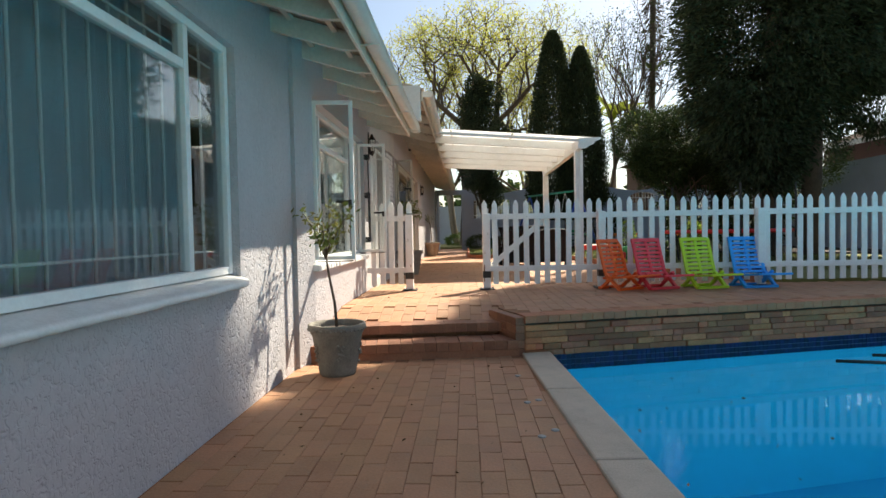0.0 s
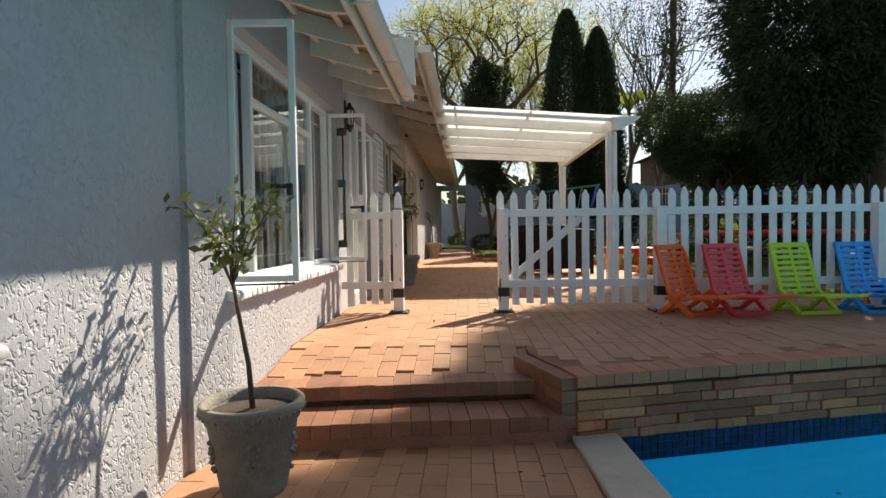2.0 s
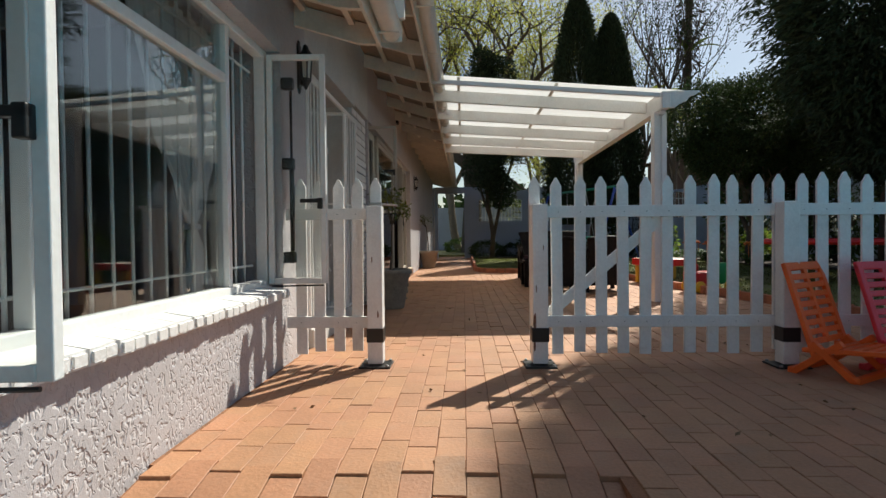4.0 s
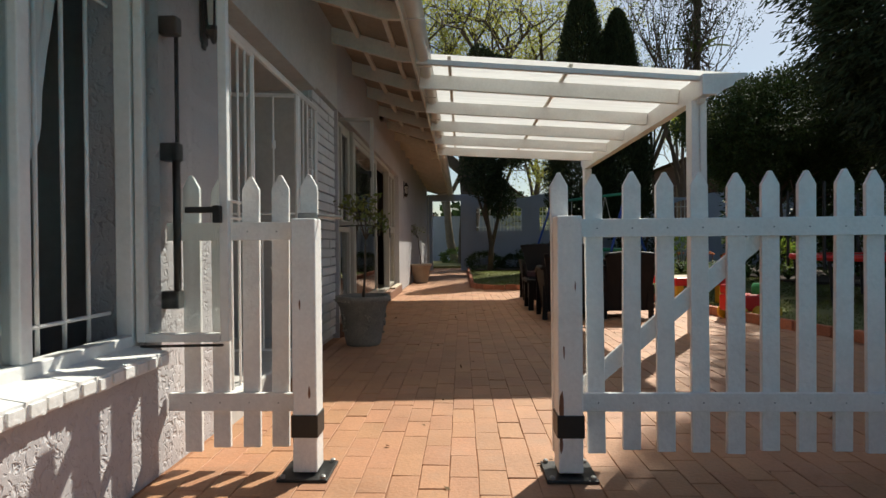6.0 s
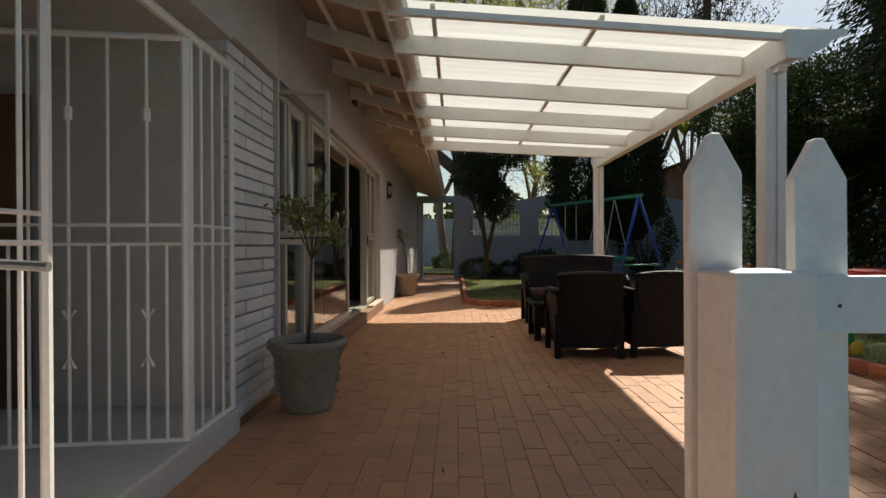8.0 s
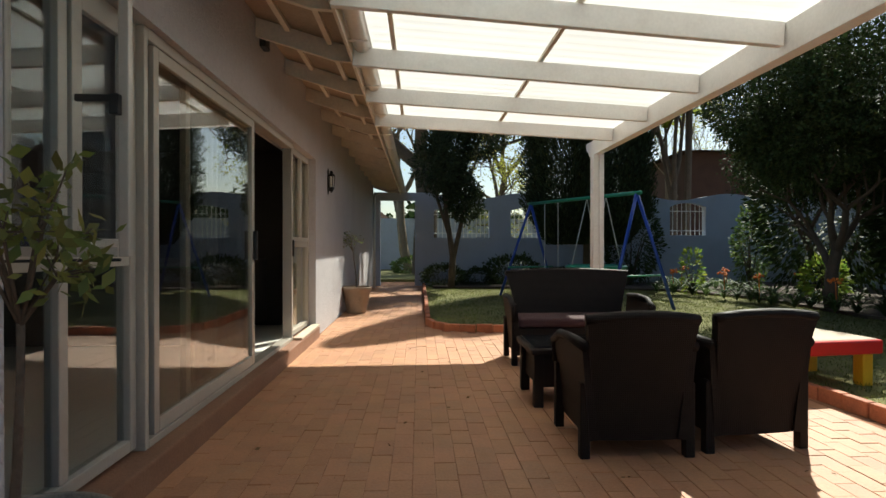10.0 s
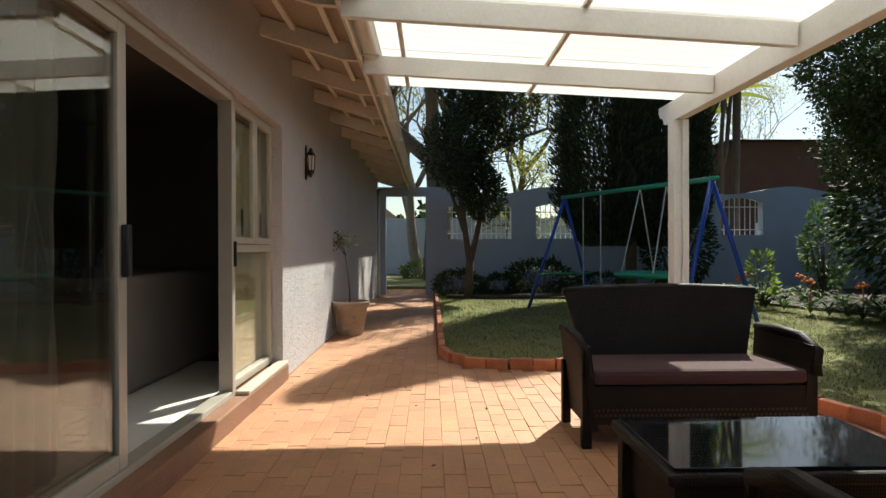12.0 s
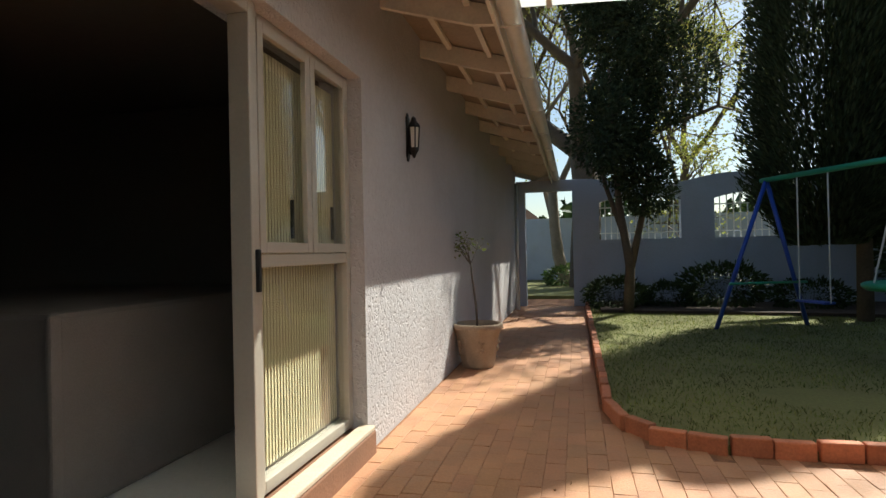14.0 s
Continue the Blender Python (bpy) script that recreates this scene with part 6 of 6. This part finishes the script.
def frond(bm, base, az, L, rise, width, n=9):
    b = Vector(base)
    hd = Vector((math.cos(az), math.sin(az), 0))
    sd_ = Vector((-math.sin(az), math.cos(az), 0))
    prev = None
    for i in range(n + 1):
        u = i / n
        p = b + hd * L * u * (0.55 + 0.45 * u) + Vector((0, 0, rise * L * (u - 0.75 * u * u)))
        w = width * math.sin(math.pi * min(1, 0.08 + u * 0.92)) ** 0.7
        row = [bm.verts.new(p - sd_ * w), bm.verts.new(p - Vector((0, 0, w * 0.3))), bm.verts.new(p + sd_ * w)]
        if prev:
            bm.faces.new((prev[0], prev[1], row[1], row[0]))
            bm.faces.new((prev[1], prev[2], row[2], row[1]))
        prev = row


for k in range(5):
    bm = bmesh.new()
    frond(bm, (0.2, 0, 8.4), k * 1.3, 1.5, 0.9, 0.12)
    part("frond", bm, M_PALM, pm)
for bx, by, bh, k0 in ((7.8, 27.0, 6.4, 0.0), (8.9, 26.6, 5.4, 0.7)):
    bn = thing("banana_plant", "banana-like plant with broad arching leaves", "plant", pose(bx, by, D), "banana-like plants")
    part("stem", tubes((((0, 0, 0), (0.05, 0, bh * 0.55), (0, 0.05, bh)), [0.10, 0.08, 0.05]), sides=8), M_BARKPALE, bn, smooth=True)
    for k in range(13):
        bm = bmesh.new()
        frond(bm, (0, 0.05, bh), k0 + k * 0.72, 1.6 + 0.35 * (k % 3), 1.5 - 0.2 * (k % 5), 0.21)
        part("frond", bm, M_LIME, bn)

bush("dense dark evergreen shrub mass behind the fence", (9.0, 18.6, D), (1.8, 1.6, 2.2), 8000, 81, 0.13, M_DARKLEAF)
bush("dense dark evergreen shrub mass behind the fence", (9.6, 16.6, D), (1.2, 1.6, 1.9), 7000, 82, 0.13, M_DARKLEAF)
bush("tangled shrub with reddish shoots by the garden wall", (6.0, 22.4, D), (0.9, 0.7, 1.3), 3500, 83, 0.10, M_DARKLEAF)
bush("low clipped shrub at the foot of the garden wall", (0.75, 22.3, D), (0.60, 0.45, 0.33), 2600, 84, 0.07, M_DARKLEAF)
bush("loose dark shrub at the foot of the garden wall", (2.7, 22.3, D), (0.80, 0.5, 0.46), 3000, 85, 0.08, M_DARKLEAF)
bush("low dark shrub at the foot of the garden wall", (1.75, 22.5, D), (0.5, 0.4, 0.28), 1600, 86, 0.07, M_DARKLEAF)
bush("low dark shrub at the foot of the garden wall", (4.1, 22.2, D), (0.7, 0.5, 0.30), 2000, 87, 0.07, M_DARKLEAF)
bush("bright lime green shrub catching the sun", (6.4, 19.6, D), (0.24, 0.24, 0.55), 260, 88, 0.11, M_LIME)
bush("bright lime green shrub catching the sun", (8.1, 17.6, D), (0.4, 0.4, 0.5), 700, 89, 0.11, M_LIME)
bush("thin upright bamboo-like shrub by the wall", (8.9, 21.4, D), (0.5, 0.4, 1.1), 1500, 90, 0.10, M_PALM, shellness=0.2)
bush("shrub at the foot of a leaning tree", (-0.3, 29.3, D), (0.7, 0.5, 0.35), 1200, 91, 0.12, M_PALM)
r = random.Random(95)
M_FLOWER = mat("orange_flower", (0.75, 0.20, 0.03), 0.6, 0.2, 9, 60, 0.0)
spots = [(5.6 + k * 0.16, 19.8 - k * 0.30) for k in range(9)] + [(6.4 + k * 0.12, 17.6 - k * 0.35) for k in range(1, 8)] + [(7.2 + 0.16 * k, 20.4 - 0.42 * k) for k in range(11)] + [(6.2 + 0.24 * k, 21.0 - 0.1 * k) for k in range(6)]
for k, (x, y) in enumerate(spots):
    x, y = x + r.uniform(-0.12, 0.12), y + r.uniform(-0.2, 0.2)
    cl = thing("clivia", "strappy dark green clump in the flower bed", "plant", pose(x, y, D + 0.08), "strappy clumps in the bed")
    bm = bmesh.new()
    for q in range(22):
        frond(bm, (0, 0, 0), r.uniform(0, 6.28), r.uniform(0.30, 0.52), r.uniform(0.9, 2.0), 0.020, 5)
    part("leaves", bm, M_PALM if k % 3 else M_DARKLEAF, cl)
    if k % 4 == 1:
        bm = bmesh.new()
        for q in range(9):
            bmesh.ops.create_icosphere(bm, subdivisions=1, radius=0.028, matrix=pose(r.gauss(0, 0.05), r.gauss(0, 0.05), 0.52 + r.uniform(-0.03, 0.04)))
        tube(bm, [(0, 0, 0), (0.01, 0, 0.25), (0, 0, 0.5)], 0.008, 5)
        part("flower_head", bm, M_FLOWER, cl, "orange flower head")

# ---- far houses ----
def far_house(label, x0, x1, y0, y1, zw, zr, wallm, roofm, eaves_trim=False):
    t = thing("house", label, "house")
    part("wall", boxes((x0, x1, y0, y1, 0.2, zw)), wallm, t)
    bm = bmesh.new()
    my = (y0 + y1) / 2
    v = [bm.verts.new(q) for q in ((x0 - 0.5, y0 - 0.5, zw), (x1 + 0.5, y0 - 0.5, zw), (x1 + 0.5, y1 + 0.5, zw), (x0 - 0.5, y1 + 0.5, zw), (x0 + 1.5, my, zr), (x1 - 1.5, my, zr))]
    for f in ((0, 1, 5, 4), (1, 2, 5), (2, 3, 4, 5), (3, 0, 4), (3, 2, 1, 0)):
        bm.faces.new([v[i] for i in f])
    part("roof", bm, roofm, t)
    if eaves_trim:
        part("fascia", boxes((x0 - 0.52, x1 + 0.52, y0 - 0.56, y0 - 0.50, zw - 0.12, zw + 0.05), (x0 - 0.56, x0 - 0.50, y0 - 0.5, y1 + 0.5, zw - 0.12, zw + 0.05)), M_GUTTER, t, "pale fascia and gutter")
    for k in range(3):
        x = x0 + (x1 - x0) * (k + 0.5) / 3
        w = part("window", boxes((x - 0.6, x + 0.6, y0 - 0.05, y0 + 0.02, 1.3, 2.4)), M_WHITE, t)
        part("pane", boxes((x - 0.52, x + 0.52, y0 - 0.06, y0 - 0.045, 1.38, 2.32)), M_TABLEGLASS, w)
    return t


far_house("neighbouring brown brick house with a low tiled roof", 13.4, 22.0, 13.0, 19.0, 3.9, 4.9, M_BROWNBRICK, M_REDROOF, True)
far_house("dark red-brown house beyond the garden wall", 11.0, 19.0, 29.0, 36.0, 5.3, 5.6, M_BROWNBRICK, M_REDROOF)
far_house("pale house with a tiled roof beyond the gate", -12.0, -2.0, 38.0, 45.0, 3.0, 4.6, M_FARWALL, M_REDROOF)
rg = np.random.RandomState(101)
n = 26000
ang_ = rg.uniform(-1.2, 1.3, n)
dist = rg.uniform(60, 75, n)
hgt = np.array([5.5 + 3.5 * noise.noise(Vector((a * 9, 0, 0))) + 1.5 * noise.noise(Vector((a * 31, 2, 0))) for a in ang_]) * rg.uniform(0, 1, n)
fp = np.stack([np.sin(ang_) * dist, np.cos(ang_) * dist, 0.4 + hgt], 1)
tagged(leaf_cloud("far_trees", fp, rg.normal(0, 1, (n, 3)), 0.9, M_DARKLEAF, None, 0.7, 0.5, 102), "belt of distant garden trees", "trees", "", "stuff")

# ---- clay pavers ----
def paver_field(name, label, poly, x0, x1, y0, y1, z, near, ramp=None, tilt=0.0, w=0.116, l=0.232):
    """Running bond with the long sides along y; those in the near stretch are pieces, the rest one joined mesh."""
    f = setting(name, label, "paving")
    r = random.Random(len(name))
    meshes = []
    for k in range(5):
        bm = bmesh.new()
        box(bm, -w / 2 + 0.0012, w / 2 - 0.0012, -l / 2 + 0.0012, l / 2 - 0.0012, -0.04, 0.0)
        bmesh.ops.bevel(bm, geom=[e for e in bm.edges if all(v.co.z > -0.01 for v in e.verts)], offset=0.0025, segments=1, affect="EDGES")
        for v in bm.verts:
            v.co.z += r.uniform(-0.0008, 0.0008)
        meshes.append(meshed("paver", bm, M_PAVER))
    vs, fs = [], []
    base = 0
    src = []
    for me in meshes:
        src.append((np.array([v.co for v in me.vertices]), [tuple(p.vertices) for p in me.polygons]))
    made = 0
    i = 0
    x = x0 + w / 2
    while x < x1:
        y = y0 + (l / 2 if i % 2 else 0.0) + l * r.uniform(-0.2, 0.2)
        while y < y1:
            if inside((x, y), poly):
                zz = z(x, y)
                m = pose(x + r.uniform(-0.0015, 0.0015), y, zz + r.uniform(-0.002, 0.002), math.degrees(math.atan((z(x, y + 0.01) - zz) / 0.01)) * (z(x, y + 0.12) - zz < 0.05) + r.uniform(-0.5, 0.5), r.uniform(-0.5, 0.5), r.uniform(-0.7, 0.7))
                k = r.randrange(5)
                if made < 300 and near(x, y):
                    piece("paver", meshes[k], f, m)
                    made += 1
                else:
                    a = np.array(m)
                    vs.append(src[k][0] @ a[:3, :3].T + a[:3, 3])
                    fs += [tuple(q + base for q in p) for p in src[k][1]]
                    base += len(src[k][0])
            y += l
        x += w
        i += 1
    if vs:
        me = bpy.data.meshes.new("pavers")
        me.from_pydata(np.concatenate(vs).tolist(), [], fs)
        me.materials.append(M_PAVERJ)
        ob = new("pavers", me)
        ob.parent = f
        ob["kind"] = "stuff"
    return f


def deck_z(x, y):
    back = 3.0 + (x + 1.34) * 0.113   # back edge of the upper tread
    return D if y > 3.6 or x > 0.46 else max(0.264, 0.266 + (y - back) * (D - 0.266) / (3.6 - back))


paver_field("patio", "worn terracotta clay pavers of the lower patio", [(-1.34, -6), (1.0, -6), (0.78, 0), (0.63, 2.66), (-1.34, 2.44)], -1.33, 1.05, -2.4, 2.7, lambda x, y: 0.0, lambda x, y: 0.2 < y < 2.7)
DECK = [(-1.24, 3.0), (0.50, 3.15), (0.44, 3.34), (0.75, 2.98), (4.57, 3.94), (8.0, 4.82), (8.0, 5.6), (4.25, 5.6), (3.65, 7.8), (3.15, 9.8), (2.9, 12.6), (2.45, 14.0), (1.7, 14.36), (0.85, 14.38), (0.46, 14.5), (0.22, 14.85), (0.16, 15.2), (0.16, 23.3), (-1.24, 23.3)]
paver_field("deck", "warm terracotta clay pavers of the deck and path", DECK, -1.23, 8.0, 2.95, 26.0, deck_z, lambda x, y: -0.8 < x < 0.6 and 3.2 < y < 9.2)
